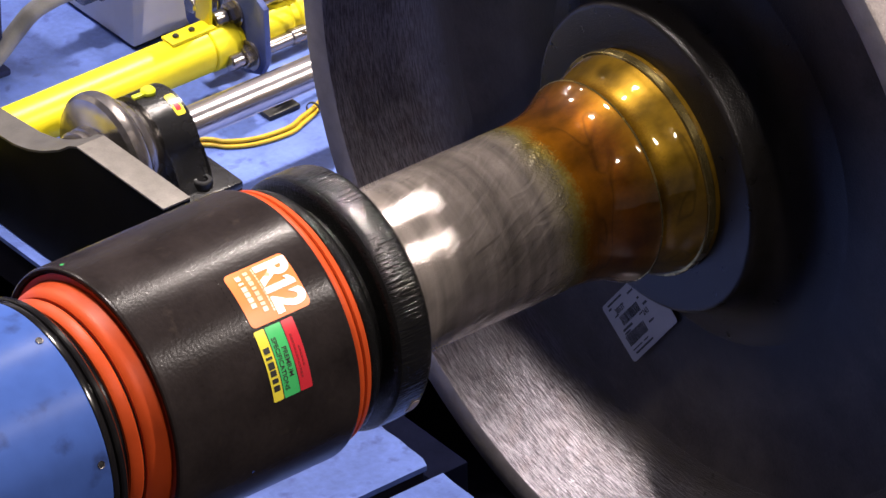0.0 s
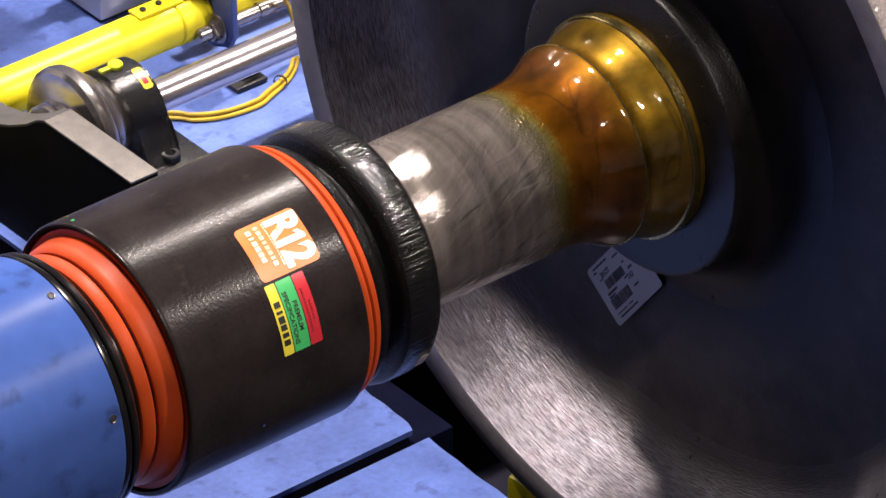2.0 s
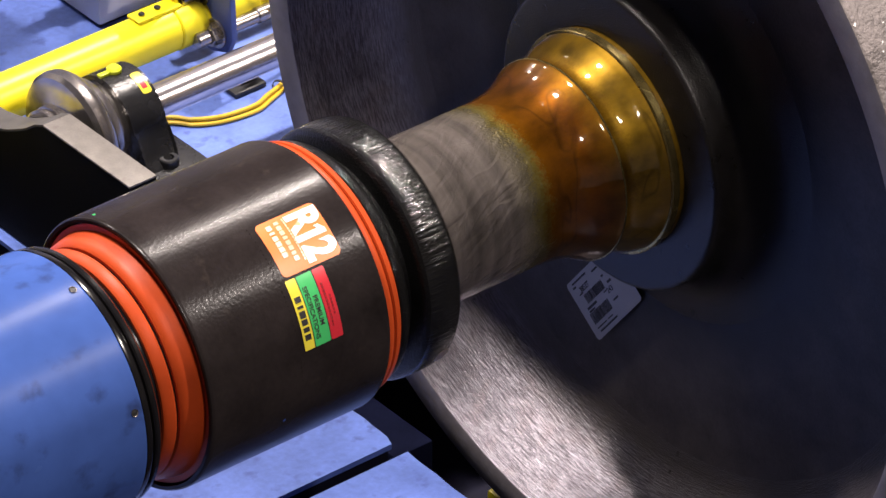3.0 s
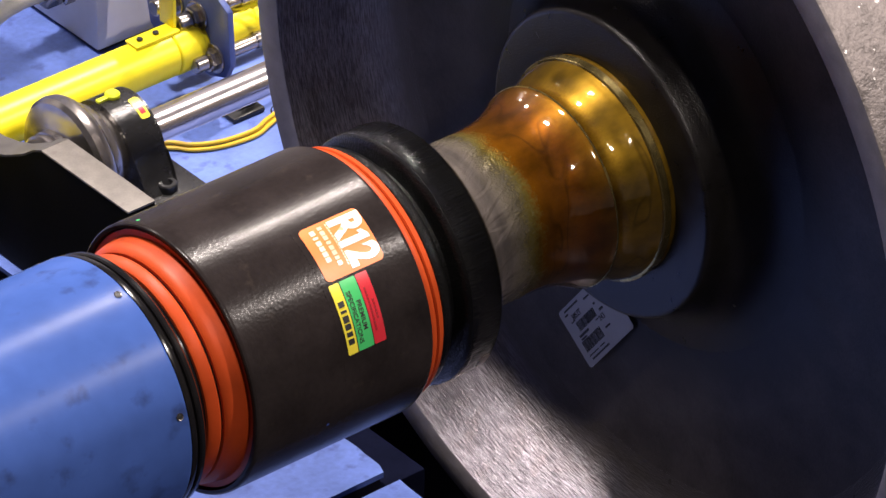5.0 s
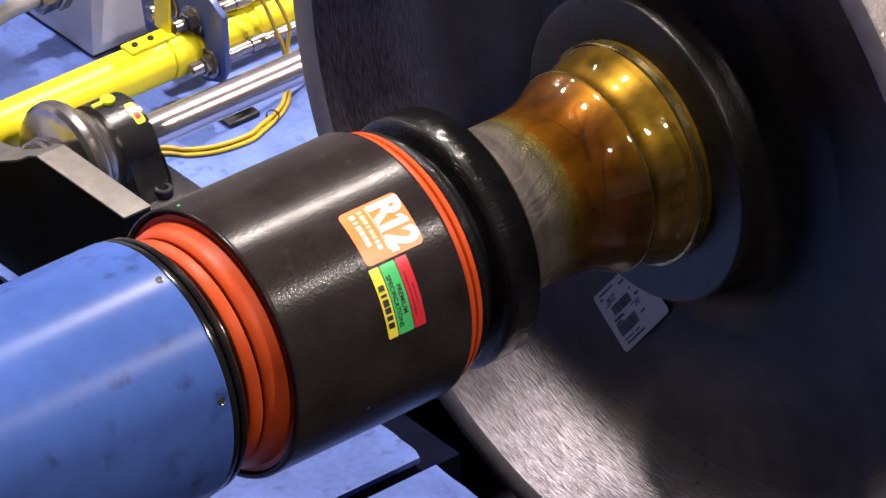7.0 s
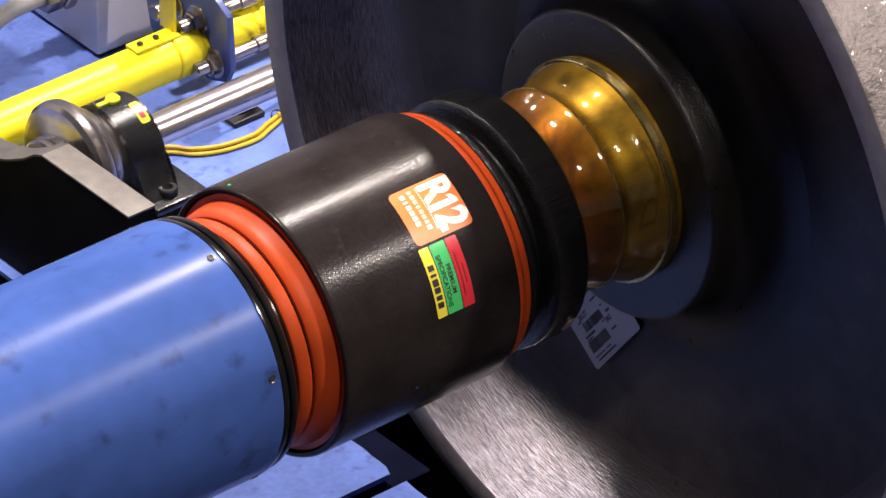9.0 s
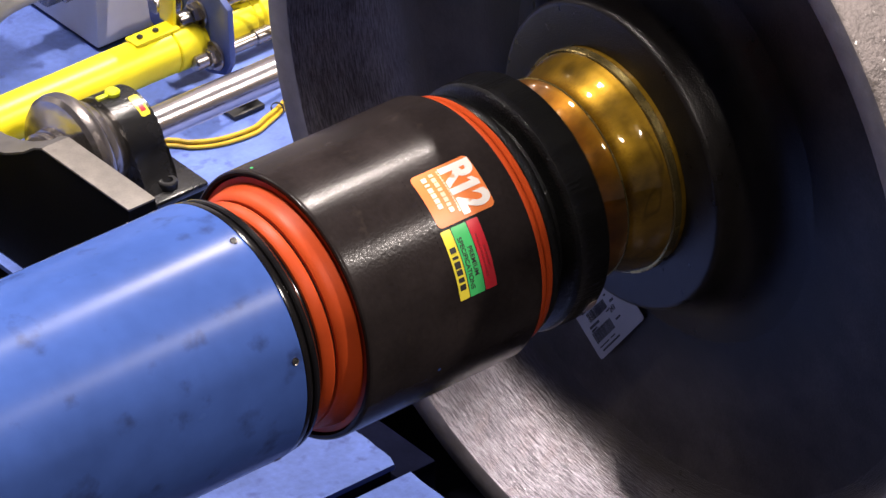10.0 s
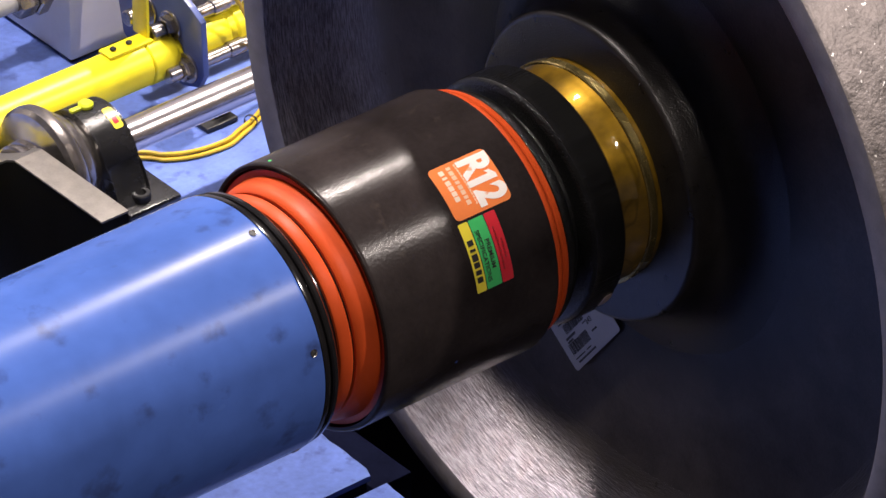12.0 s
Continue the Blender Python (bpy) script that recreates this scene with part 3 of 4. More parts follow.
    for u0, u1, v0, v1 in ((0.05, 0.08, 0.010, 0.040), (0.11, 0.14, 0.008, 0.014), (0.11, 0.14, 0.050, 0.062), (0.50, 0.54, 0.012, 0.032), (0.56, 0.59, 0.012, 0.024), (0.84, 0.86, 0.010, 0.030), (0.84, 0.86, 0.034, 0.044), (0.90, 0.93, 0.012, 0.050), (0.17, 0.19, 0.030, 0.036), (0.26, 0.28, 0.012, 0.020), (0.49, 0.51, 0.050, 0.056), (0.27, 0.30, 0.060, 0.064), (0.40, 0.44, 0.064, 0.072), (0.68, 0.71, 0.058, 0.068)):
        part("print_bar", flat(rounded(w * (u1 - u0), v1 - v0, 0.0003, w * (u0 + u1) / 2, (v0 + v1) / 2), 0.0004, 0.0002), INK, lab)

    def digits(text, size, u, v):
        bm = lettering(text, size, 0, 0)
        bmesh.ops.rotate(bm, verts=bm.verts, matrix=Matrix.Rotation(radians(90), 3, "Z"))
        bmesh.ops.translate(bm, verts=bm.verts, vec=(u, v, 0))
        return bm
    part("print", flat(digits("38521", 0.0075, w * 0.22, 0.026), 0.0004, 0.0002), INK, lab)
    part("print", flat(digits("243", 0.0075, w * 0.53, 0.062), 0.0004, 0.0002), INK, lab)
    return ws


# ---- bearing ----
R_CUP = 0.126


def bearing():
    br = thing("roller_bearing", "black tapered roller bearing with orange seals and stickers", "bearing", (0, 0, H))
    part("cup", lathe([(-0.6132, 0.1210), (-0.6132, 0.1240), (-0.6123, 0.1252), (-0.6100, 0.1260), (-0.4225, 0.1260), (-0.4200, 0.1252), (-0.4188, 0.1236), (-0.4188, 0.1205), (-0.43, 0.1185), (-0.595, 0.1185)], 256),
         CUP, br, "dark brown-black steel outer ring")
    part("seal", lathe([(-0.600, 0.118), (-0.6098, 0.1190), (-0.6105, 0.1160), (-0.6105, 0.1135), (-0.6128, 0.1130), (-0.6170, 0.1125), (-0.6250, 0.1105), (-0.6300, 0.1085), (-0.6320, 0.1060), (-0.6320, 0.090), (-0.600, 0.090)], 200),
         ORANGE, br, "orange rubber seal")
    part("seal_lip", lathe([(-0.6320, 0.0900), (-0.6320, 0.1015), (-0.6345, 0.1015), (-0.6350, 0.1052), (-0.6372, 0.1066), (-0.6445, 0.1052), (-0.6470, 0.1030), (-0.6475, 0.0900)], 200), ORANGE, br, "orange rubber seal lip")
    part("seal_groove", lathe([(-0.6320, 0.0990), (-0.6320, 0.1030), (-0.6352, 0.1030), (-0.6352, 0.0990)], 160), BLACKRUB, br, "black groove band")
    part("wear_sleeve", lathe([(-0.655, 0.086), (-0.655, 0.100), (-0.647, 0.100), (-0.647, 0.086)], 128), BLACKRUB, br, "black wear ring")
    part("seal", lathe([(-0.430, 0.1180), (-0.4195, 0.1204), (-0.4160, 0.1218), (-0.4130, 0.1214), (-0.4115, 0.1205), (-0.4110, 0.1185), (-0.4110, 0.100), (-0.430, 0.100)], 200), ORANGE, br, "orange rubber seal")
    part("seal_groove", lathe([(-0.4110, 0.100), (-0.4110, 0.1165), (-0.4092, 0.1165), (-0.4092, 0.100)], 160), BLACKRUB, br, "black groove band")
    part("seal_lip", lathe([(-0.4092, 0.100), (-0.4092, 0.1185), (-0.4080, 0.1200), (-0.4030, 0.1188), (-0.4010, 0.1165), (-0.4005, 0.100)], 200), ORANGE, br, "orange rubber seal lip")
    part("backing_ring", lathe([(-0.405, 0.0792), (-0.4004, 0.1060), (-0.3995, 0.1105), (-0.3978, 0.1135), (-0.3950, 0.1150), (-0.3915, 0.1148), (-0.3880, 0.1125), (-0.3852, 0.1080), (-0.3825, 0.1010), (-0.3790, 0.0985),
                                (-0.3755, 0.0992), (-0.3745, 0.1030), (-0.3742, 0.1110), (-0.3732, 0.1145), (-0.3712, 0.1170), (-0.3690, 0.1183), (-0.3690, 0.0792)], 200), BLACKRING, br, "glossy black painted backing ring")
    part("backing_flange", lathe([(-0.3690, 0.0792), (-0.3690, 0.1183), (-0.3660, 0.1189), (-0.3620, 0.1191), (-0.3420, 0.1190), (-0.3370, 0.1182), (-0.3335, 0.1150), (-0.3320, 0.1080), (-0.3315, 0.0792)], 200), RIBBED, br,
         "black painted flange with axial tool marks")
    # bare patch on the flange's underside
    part("bare_patch", wrapped(rounded(0.020, 0.010, 0.004), -0.343, -33, 0.119, 0.0004), TAN, br, "chipped bare metal patch")

    # orange sticker
    st = part("orange_sticker", wrapped(rounded(0.0525, 0.0630, 0.005), -0.4785, 54.0, R_CUP, 0.00025), S_ORANGE, br, "orange square sticker")
    r2 = R_CUP + 0.0004
    one = bmesh.new()
    stem = [(0.0018, -0.0155), (0.0018, 0.0155), (-0.0022, 0.0155), (-0.0075, 0.0112), (-0.0075, 0.0062), (-0.0042, 0.0086), (-0.0042, -0.0155)]
    one.faces.new([one.verts.new((x + 0.0018, y + 0.0125, 0)) for x, y in stem])
    for bm in (lettering("R", 0.0430, -0.0150, 0.0125, 0.74, 0.042), one, lettering("2", 0.0430, 0.0150, 0.0125, 0.74, 0.042)):
        part("marking", wrapped(bm, -0.4785, 54.0, r2), S_WHITE, st, "white printed marking")
    rows = [(-0.0040, -0.0215 + 0.0030 * k, 0.0024, 0.0016, S_PALE) for k in range(14)]
    rows += [(-0.0112, -0.0208 + 0.0050 * k, 0.0043 if k % 3 else 0.0030, 0.0046, S_PALE) for k in range(8)]
    rows += [(-0.0200, -0.0190 + 0.0054 * k, 0.0046 if k != 1 else 0.0022, 0.0052, S_FADED) for k in range(6)]
    for v, u, wd, ht, mat in rows:
        part("print_bar", wrapped(rounded(wd, ht, 0.0005, u, v), -0.4785, 54.0, r2), mat, st)
    # three-colour label
    cl = part("colour_label", wrapped(rounded(0.0640, 0.0410, 0.004), -0.4905, 26.4, R_CUP, 0.00025), INK, br, "yellow, green and red label with black lines")
    for v0, v1, mat, nm in ((-0.0205, -0.0100, S_YELLOW, "yellow_band"), (-0.0090, 0.0072, S_GREEN, "green_band"), (0.0082, 0.0205, S_RED, "red_band")):
        part(nm, wrapped(rounded(0.0640, v1 - v0, 0.0012, 0, (v0 + v1) / 2), -0.4905, 26.4, r2, 0.0001), mat, cl)
    r3 = r2 + 0.00025
    part("print", wrapped(lettering("PREMIUM", 0.0066, 0.002, 0.0018, 1.0), -0.4905, 26.4, r3), INK, cl)
    part("print", wrapped(lettering("SPECIFICATIONS", 0.0064, 0.002, -0.0050, 1.0), -0.4905, 26.4, r3), INK, cl)
    for k, wd in enumerate((0.0052, 0.0026, 0.0064, 0.0052, 0.0042, 0.0052)):
        part("print_bar", wrapped(rounded(wd, 0.0062, 0.0004, -0.0135 + 0.0068 * k, -0.0152), -0.4905, 26.4, r3), INK, cl)
    for k in range(13):
        part("print_bar", wrapped(rounded(0.0022, 0.0018, 0.0003, -0.018 + 0.0031 * k, 0.0122), -0.4905, 26.4, r3), S_DARKRED, cl)
    for k in range(6):
        part("print_bar", wrapped(rounded(0.0022, 0.0018, 0.0003, -0.006 + 0.0031 * k, 0.0165), -0.4905, 26.4, r3), S_DARKRED, cl)
    # dotted stamp along the cup, beside the stickers
    dot = None
    for k in range(34):
        a = radians(66 - 2.0 * k)
        m = Matrix.Translation((-0.5165, -R_CUP * math.cos(a), R_CUP * math.sin(a))) @ Matrix.Rotation(a, 4, "X").inverted()
        if dot is None:
            bm = bmesh.new()
            bmesh.ops.create_icosphere(bm, subdivisions=1, radius=0.0006)
            dot = part("stamp_dot", bm, CUP, br)
            dot.matrix_local = m
        else:
            again(dot, m, br)
    part("paint_dot", wrapped(rounded(0.0026, 0.0026, 0.0010), -0.5320, -17.6, R_CUP, 0.0002), BLUE, br, "small blue paint dot")
    part("paint_dot", wrapped(rounded(0.004, 0.003, 0.0012), -0.6050, 112, R_CUP, 0.0002), S_GREEN, br, "small green paint dot")
    return br


# ---- press sleeve ----


def sleeve():
    sl = thing("press_sleeve", "blue painted press sleeve with black end collar", "press sleeve", (0, 0, H))
    part("tube", lathe([(-2.1, 0.090), (-2.1, 0.120), (-0.6785, 0.120), (-0.6770, 0.1193), (-0.6770, 0.090)], 256), BLUE, sl, "blue painted steel tube")
    part("collar", lathe([(-0.6770, 0.088), (-0.6770, 0.1175), (-0.6755, 0.1190), (-0.6712, 0.1190), (-0.6698, 0.1182), (-0.6692, 0.1145), (-0.6674, 0.1145), (-0.6668, 0.1172), (-0.6650, 0.1182), (-0.6612, 0.1176),
                          (-0.6588, 0.1150), (-0.6562, 0.1060), (-0.6562, 0.088)], 200), BLACKRUB, sl, "black collar with a groove")
    first = None
    for k in range(6):
        m = Matrix.Rotation(radians(-17.2 + 60.5 * k), 4, "X")
        if first is None:
            # a recessed screw seen on the sleeve's side
            bm = lathe([(-0.0008, 0.0026), (0.0002, 0.0029), (0.0004, 0.0033), (-0.0012, 0.0035)], 20)
            bmesh.ops.rotate(bm, verts=bm.verts, matrix=Matrix.Rotation(radians(180), 3, "Z"))
            shifted(bm, 0.1196, 0, 0)
            bmesh.ops.rotate(bm, verts=bm.verts, matrix=Matrix.Rotation(radians(-90), 3, "Z"))
            shifted(bm, -0.6855, 0, 0)
            first = part("screw_ring", bm, STEEL, sl, "bare bright rim of a threaded hole")
            bm = lathe([(-0.0002, 0.0001), (0.0002, 0.0029), (0.0006, 0.0001)], 16)
            shifted(bm, 0.1198, 0, 0)
            bmesh.ops.rotate(bm, verts=bm.verts, matrix=Matrix.Rotation(radians(-90), 3, "Z"))
            shifted(bm, -0.6855, 0, 0)
            hole = part("screw_hole", bm, INK, sl, "dark threaded hole")
            first.matrix_local = hole.matrix_local = m
        else:
            again(first, m, sl)
            again(hole, m, sl)
    return sl


# ---- guide rod, pillow block, bracket ----
ROD_Y, ROD_Z = 0.679, H - 0.300
TOP = H - 0.24
BASE = H - 0.335
HOUSE_R = 0.051


FL, FR = -0.116, 0.070


def guide_rod():
    g = thing("guide_rod", "bright ground steel guide rod with a flanged end", "steel rod", (0, ROD_Y, ROD_Z))
    part("shaft", rod_x(-0.05, 1.6, 0, 0, 0.0172, 64), CHROME, g, "bright ground steel shaft")
    part("end_flange", lathe([(FL - 0.022, 0.0002), (FL - 0.022, 0.030), (FL - 0.010, 0.032), (FL - 0.006, 0.040), (FL - 0.004, FR - 0.014), (FL - 0.0015, FR - 0.005), (FL + 0.003, FR - 0.001), (FL + 0.009, FR),
                              (FL + 0.015, FR - 0.001), (FL + 0.0195, FR - 0.0045), (FL + 0.0225, FR - 0.0105), (FL + 0.0245, FR - 0.0135), (FL + 0.031, FR - 0.0145), (FL + 0.035, FR - 0.0175), (FL + 0.037, FR - 0.024),
                              (FL + 0.058, 0.042), (FL + 0.060, 0.018), (FL + 0.060, 0.0002)], 96), STEEL, g, "bright turned flange with a rounded rim")
    part("end_hub", lathe([(FL - 0.0240, 0.0002), (FL - 0.0240, 0.036), (FL - 0.0222, 0.0385), (FL - 0.0165, 0.0385), (FL - 0.0150, 0.0362), (FL - 0.0135, 0.0395), (FL - 0.0060, 0.0400), (FL - 0.0060, 0.0002)], 64), STEEL, g, "worn stepped shaft end")
    return g


def machine_post():
    p = thing("machine_post", "dark blue painted steel machine post on the bed", "machine post", (-0.060, 1.045, 0))
    part("post", box(-0.055, 0.055, -0.045, 0.045, 0.008, 0.55, 0.004), BLUEPIT, p)
    part("base_plate", box(-0.062, 0.058, -0.052, 0.052, 0.0003, 0.008, 0.002), BLUEPIT, p)
    return p


def pillow_block():
    p = thing("pillow_block", "black cast iron pillow block bearing on the blue bed", "pillow block", (-0.005, ROD_Y, BASE))
    hz = ROD_Z - BASE
    outline = [(-0.078, 0.0), (-0.074, 0.009), (-0.062, 0.020)]
    for k in range(0, 25):
        a = radians(8 + 164 * k / 24)
        outline.append((-HOUSE_R * math.cos(a), hz + HOUSE_R * math.sin(a)))
    outline += [(0.062, 0.020), (0.074, 0.009), (0.078, 0.0)]
    part("housing", prism_x(outline, -0.064, -0.024, 0.005), BLACKCAST, p, "black cast housing")
    part("foot", box(-0.062, 0.002, -0.085, 0.085, 0.0005, 0.010, 0.003), BLACKCAST, p)
    part("bearing_ring", shifted(lathe([(-0.068, 0.018), (-0.068, 0.034), (-0.064, 0.037), (-0.022, 0.037), (-0.018, 0.034), (-0.018, 0.018)], 64), 0, 0, hz), BLACKCAST, p, "black bearing insert")
    for y in (-0.068, 0.068):
        b = part("cap_screw", shifted(lathe([(0.0, 0.0002), (0.0, 0.0100), (0.007, 0.0100), (0.0085, 0.0090), (0.0085, 0.0055), (0.003, 0.0052), (0.003, 0.0002)], 24), 0, 0, 0), NYLON, p, "black socket head screw")
        b.matrix_local = Matrix.Translation((-0.036, y, 0.0105)) @ Matrix.Rotation(radians(-90), 4, "Y")
    cap = part("grease_cap", rod_z(-0.046, 0.006, hz + 0.0495, hz + 0.0565, 0.0078, 24, 0.002), LIME, p, "lime plastic grease cap")
    part("cap_tab", box(-0.065, -0.0525, 0.003, 0.009, hz + 0.0505, hz + 0.054, 0.001), LIME, cap)
    tag = part("warning_tag", shifted(wrapped(rounded(0.027, 0.011, 0.003), -0.033, 66, HOUSE_R + 0.0002, 0.0004), 0, 0, hz), S_YELLOW, p, "yellow and red warning tag")
    part("tag_print", shifted(wrapped(rounded(0.012, 0.006, 0.001, 0.002, 0), -0.033, 66, HOUSE_R + 0.0007, 0.0002), 0, 0, hz), S_RED, tag)
    part("bed_pad", box(-0.062, 0.004, -0.080, 0.080, -BASE + 0.0003, 0.0003, 0.001), BLACKPLATE, p, "black mounting pad")
    return p


def bracket():
    b = thing("support_bracket", "black steel support bracket with scuffed bare top edge", "bracket", (-0.153, 0.574, 0))
    # outline in (y, z), front plate
    out = [(-0.078, TOP), (0.062, TOP), (0.075, TOP - 0.006), (0.092, TOP - 0.019), (0.108, TOP - 0.028), (0.123, TOP - 0.036), (0.145, TOP - 0.045), (0.169, TOP - 0.051), (0.42, TOP - 0.072), (0.42, 0.002), (-0.078, 0.002)]
    part("front_plate", prism_x(out, -0.020, 0.012), BLACKPLATE, b, "black steel plate")
    part("top_edge", box(-0.0205, 0.0125, -0.0785, 0.062, TOP + 0.0003, TOP + 0.0030, 0.001), BARESTEEL, b, "scuffed bare steel edge")
    rim = out[1:9]
    skin = [(y, z + 0.0003) for y, z in rim] + [(y, z + 0.0028) for y, z in reversed(rim)]
    part("curved_edge", prism_x(skin, -0.0205, 0.0125), STEELDARK, b, "dull dark bare edge of the curve")
    return b


# ---- hydraulic cylinder ----
YEL_Z = H - 0.33
YEL_Y = 0.8185


def cylinder():
    c = thing("hydraulic_cylinder", "yellow enamelled hydraulic cylinder with a mounting plate", "hydraulic cylinder", (0.057, YEL_Y, YEL_Z))
    part("barrel", rod_x(-0.9, 0.060, 0, 0, 0.0245, 64, 0.002), YELLOW, c, "yellow enamelled barrel")
    part("end_cap", lathe([(0.060, 0.0002), (0.060, 0.0240), (0.0615, 0.0252), (0.088, 0.0252), (0.092, 0.0235), (0.095, 0.019), (0.1015, 0.018), (0.1015, 0.0002)], 64), YELLOW, c)
    part("rear_barrel", lathe([(0.108, 0.0002), (0.108, 0.019), (0.125, 0.0205), (0.160, 0.0205), (0.163, 0.0185), (0.170, 0.0185), (0.173, 0.0205), (0.6, 0.0205), (0.6, 0.0002)], 48), YELLOW, c)
    plate = [(-0.048, 0.054), (-0.051, -0.008), (-0.042, -0.026), (-0.015, -0.036), (0.06, -0.036), (0.085, -0.02), (0.10, 0.052), (0.10, 0.085), (0.02, 0.085), (-0.030, 0.064)]
    part("mounting_plate", prism_x(plate, 0.1005, 0.1075, 0.0008), BLUEPLATE, c, "dull blue steel mounting plate")
    for y, z in ((0.001, 0.029), (-0.026, -0.009), (0.041, 0.028)):
        s = part("tie_rod", rod_x(0.1075, 0.60, y, z, 0.0072, 20), STEEL, c, "steel tie rod")
        part("washer", rod_x(0.0965, 0.1003, y, z, 0.0165, 32, 0.0008), STEEL, s)
        part("nut", hexagon_x(0.088, 0.0965, y, z, 0.0122), STEEL, s)
        part("stud", rod_x(0.072, 0.088, y, z, 0.0088, 24, 0.0015), STEEL, s)
        part("coupling", rod_x(0.150, 0.170, y, z, 0.0088, 20, 0.001), STEEL, s)
    a = part("bracket", prism_x([(-0.008, 0), (0.012, 0), (0.012, 0.003), (-0.008, 0.003)], 0.015, 0.070, 0.0006), YELLOW, c, "yellow angle bracket")
    a.location = (0, 0.0, 0.0245)
    up = part("bracket_arm", box(0.062, 0.066, -0.002, 0.022, 0.0, 0.16, 0.0008), YELLOW, c, "yellow upright arm")
    up.location = (0.004, 0.0, 0.026)
    for x in (0.026, 0.046):
        part("bracket_screw", rod_z(x, 0.002, 0.0278, 0.0306, 0.0034, 16, 0.001), NYLON, c, "black screw")
    part("saddle", box(0.36, 0.44, -0.03, 0.03, -YEL_Z + 0.0005, -0.0200, 0.001), BLUEPLATE, c, "dull blue saddle")
    return c


def cables():
    z = 0.0030
    ends = ([(0.2395, 0.772, 0.030), (0.2432, 0.775, 0.0527), (0.2459, 0.775, 0.0755), (0.2411, 0.775, 0.091), (0.2306, 0.776, 0.1155), (0.205, 0.778, 0.160), (0.19, 0.78, 0.24)],
            [(0.2385, 0.770, 0.028), (0.2352, 0.773, 0.0593), (0.2297, 0.774, 0.0751), (0.2214, 0.775, 0.0988), (0.2111, 0.775, 0.1232), (0.190, 0.778, 0.165), (0.17, 0.78, 0.24)],
            [(0.2560, 0.772, 0.012), (0.2900, 0.786, 0.012), (0.340, 0.800, 0.009), (0.40, 0.82, 0.006)])
    for (dy, dz, wob), end in zip(((-0.0036, 0.0, 0.0016), (0.0030, 0.0, -0.0016), (0.0, 0.0048, 0.0022)), ends):
        pts = [(-0.05, 0.825 + dy, z + dz), (0.030, 0.795 + dy, z + dz), (0.0741, 0.7597 + dy + wob, z + dz), (0.0882, 0.7452 + dy, z + dz), (0.1154, 0.7330 + dy - wob, z + dz), (0.153, 0.7262 + dy, z + dz),
               (0.175, 0.7310 + dy + wob, z + dz), (0.195, 0.7394 + dy * 0.8, z + dz), (0.2158, 0.750 + dy * 0.8, z + dz), (0.2330, 0.764 + dy, z + dz + 0.004)] + end
        tagged(part("cable", tube_along(pts, 0.0022), CABLE), "yellow sheathed cable lying in a loose curve", "cable", group="yellow cables")
    bm = lathe([(-0.0013, 0.0064), (-0.0013, 0.0072), (0.0013, 0.0072), (0.0013, 0.0064)], 24)
    tie = tagged(part("cable_tie", bm, NYLON), "black nylon tie round the yellow cables", "cable tie")
    tie.matrix_basis = Matrix.Translation((0.195, 0.7394, 0.0074)) @ Matrix.Rotation(radians(33), 4, "Z")
    k = thing("floor_clip", "small black clip lying on the blue bed", "clip", (0.172, 0.772, 0))
    part("clip_base", box(-0.020, 0.020, -0.016, 0.016, 0.0005, 0.006, 0.0015), NYLON, k)
    part("clip_hook", box(-0.004, 0.018, -0.006, 0.014, 0.0065, 0.013, 0.002), NYLON, k)


def cabinet():
    c = thing("cabinet", "grey sheet metal cabinet with rusty stains on the bed", "cabinet", (0.124, 0.951, 0))
    part("body", box(0, 0.62, 0, 0.75, 0.004, 0.85, 0.003), CABINET, c)
    part("plinth", box(0.004, 0.616, 0.004, 0.746, 0.0002, 0.0038), NYLON, c, "black base strip")
    g = thing("conduit", "grey flexible conduit with a steel gland on the cabinet", "conduit", (0.0, 1.0, 0.0))
    part("hose", tube_along([(-0.16, 0.03, 0.0122), (-0.09, 0.01, 0.0122), (-0.045, 0.0, 0.0130), (-0.018, 0.0, 0.022), (0.008, 0.0, 0.043), (0.032, 0.0, 0.060), (0.060, 0.0, 0.066), (0.088, 0.0, 0.066)], 0.0098, 16), CONDUIT, g)
    part("gland", hexagon_x(0.088, 0.108, 0.0, 0.066, 0.019), STEEL, g, "steel hexagon gland")
    part("gland_nut", hexagon_x(0.110, 0.1238, 0.0, 0.066, 0.022), STEEL, g)


def chipped_plate(x0, x1, y0, y1, seed):
    """A bed plate whose end at x1 is worn unevenly."""
    rng = random.Random(seed)
    bm = bmesh.new()
    outline = [(x0, y0), (x0, y1), (x1, y1)]
    steps = 22
    for k in range(1, steps):
        y = y1 + (y0 - y1) * k / steps
        outline.append((x1 + rng.uniform(-0.0022, 0.0006) - 0.012 * max(0.0, (y1 - y - 0.03) / 0.3), y))
    outline.append((x1 - 0.013, y0))
    low = [bm.verts.new((x, y, -0.006)) for x, y in outline]
    high = [bm.verts.new((x, y, 0.0)) for x, y in outline]
    bm.faces.new(low)
    bm.faces.new(high)
    for k in range(len(low)):
        j = (k + 1) % len(low)
        bm.faces.new((low[k], low[j], high[j], high[k]))
    return bm


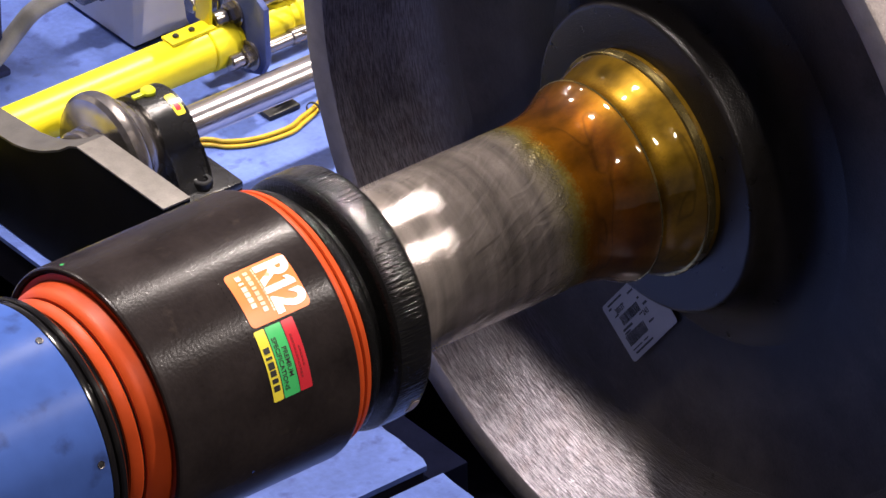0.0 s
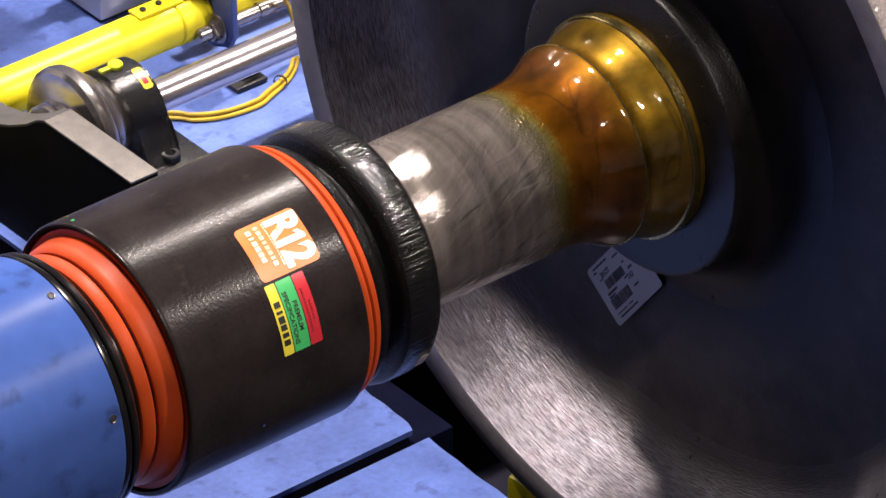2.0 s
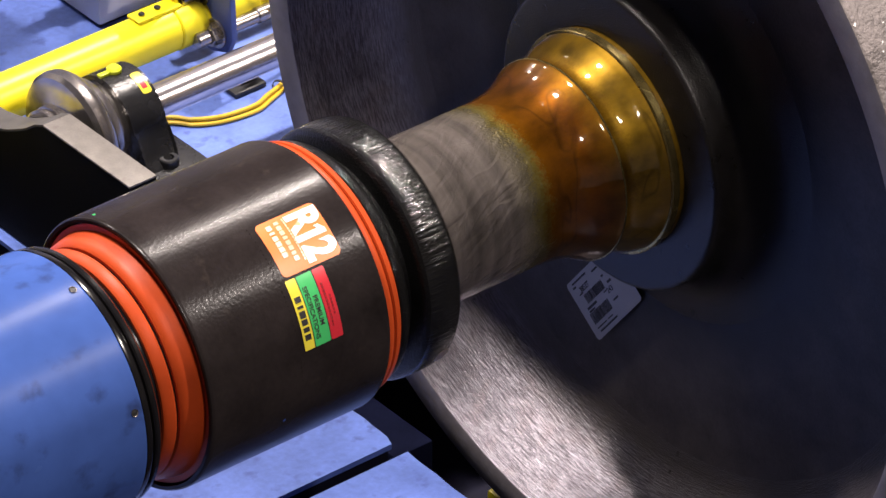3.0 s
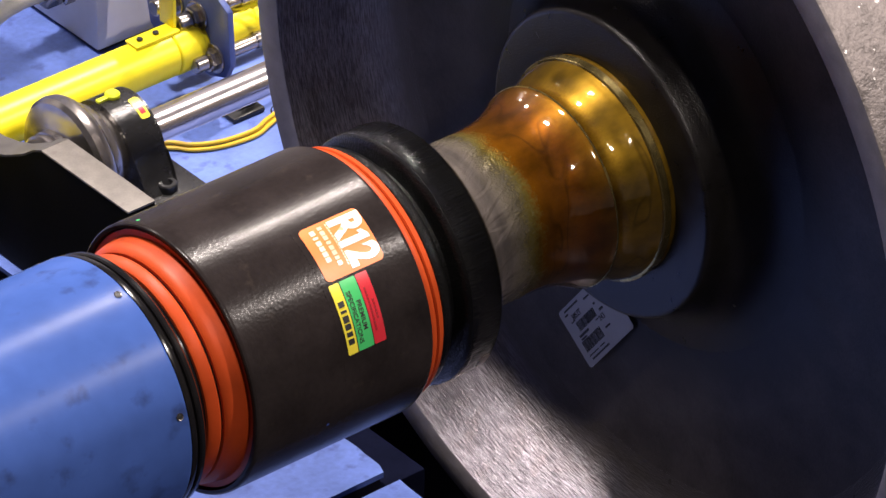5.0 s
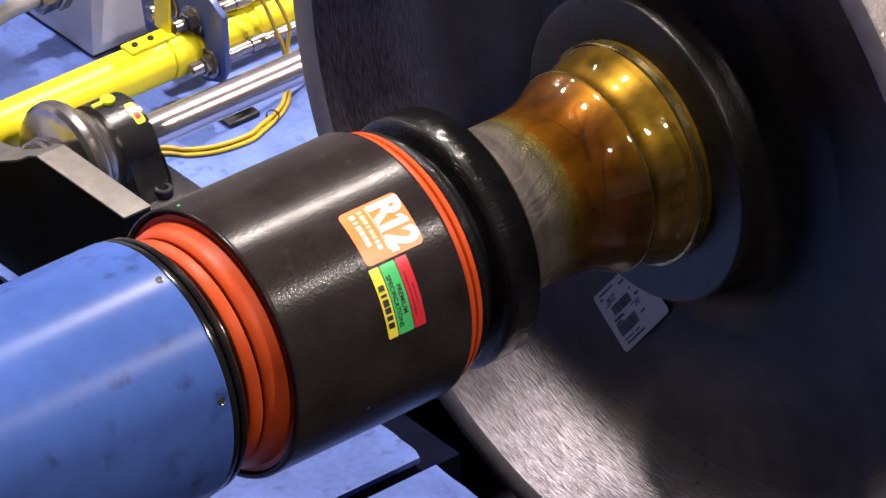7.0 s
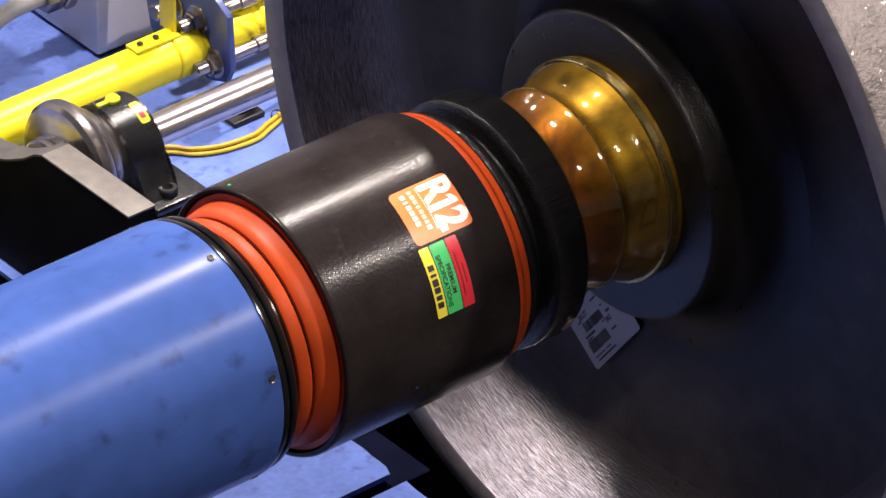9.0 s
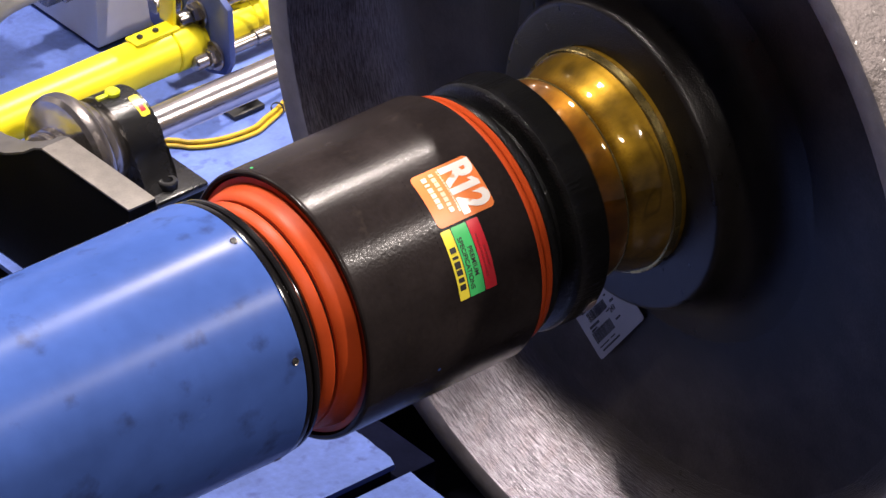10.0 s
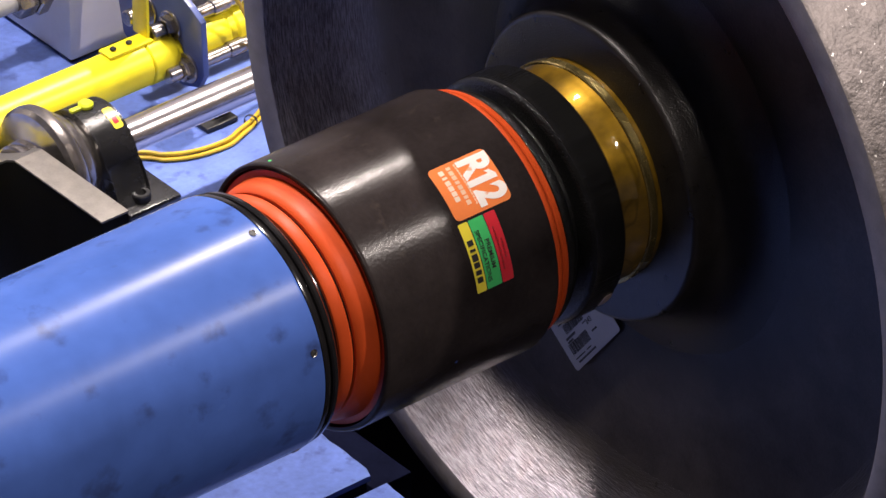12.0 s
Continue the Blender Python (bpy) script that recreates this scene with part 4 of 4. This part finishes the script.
def carriage():
    """The wheel's carriage: it slides with the wheelset under the load of the press."""
    c = thing("wheel_carriage", "blue scuffed steel carriage under the wheel, with a slot", "carriage", (0, 0, 0))
    for y0, y1, x1, seed in ((0.1875, 0.44, -0.0845, 3), (-0.160, 0.1685, -0.0930, 4)):
        part("bed_plate", chipped_plate(-2.2, x1, y0, y1, seed), FLOOR, c, "worn blue painted bed plate")
        # Its near-black colour paints the shade below the plate's edge.
        part("plate_base", box(-2.2, x1 - 0.016, y0 + 0.002, y1 - 0.002, -0.055, -0.0062), DARKPIT, c, "near-black base with the plate side's shade in its colour")
    part("slot_channel", box(-2.2, -0.115, 0.150, 0.206, -0.090, -0.057), BLUEPIT, c, "dark blue channel under the slot")
    part("slot_lip", box(-2.2, -0.10, 0.1690, 0.1720, -0.030, -0.0065), BLUEPIT, c)
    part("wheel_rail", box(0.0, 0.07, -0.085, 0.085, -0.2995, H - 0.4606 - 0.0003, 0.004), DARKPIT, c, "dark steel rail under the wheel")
    part("side_beam", box(-0.075, -0.045, 0.10, 0.198, -0.2995, -0.085, 0.003), PITBLUE, c, "navy side beam with the shade in its colour")
    part("cradle_web", box(-0.083, -0.036, 0.200, 0.44, -0.2995, -0.030, 0.003), PITBLUE, c, "navy web plate with the shade in its colour")
    part("stop_bar", box(-0.004, 0.030, 0.060, 0.160, -0.2995, -0.080, 0.004), YELLOW, c, "yellow painted steel stop")
    clamp = part("clamp_bar", box(-0.078, -0.048, 0.02, 0.098, -0.2995, -0.100, 0.003), BLACKPLATE, c, "black steel clamp")
    for yy in (0.078, 0.052):
        part("bolt_head", rod_z(-0.062, yy, -0.0997, -0.088, 0.0075, 6), BLACKCAST, clamp)
    return c


hall()
WS = wheelset()
BR = bearing()
SL = sleeve()
guide_rod()
pillow_block()
machine_post()
bracket()
cylinder()
cables()
cabinet()
CR = carriage()


def motions():
    walk(WS, [(t, pose(s, 0, H)) for t, s in SHIFT])
    walk(CR, [(t, pose(s, 0, 0)) for t, s in SHIFT])
    walk(BR, [(t, pose(s, 0, H)) for t, s in SLIDE])
    walk(SL, [(t, pose(s, 0, H)) for t, s in SLIDE])


motions()
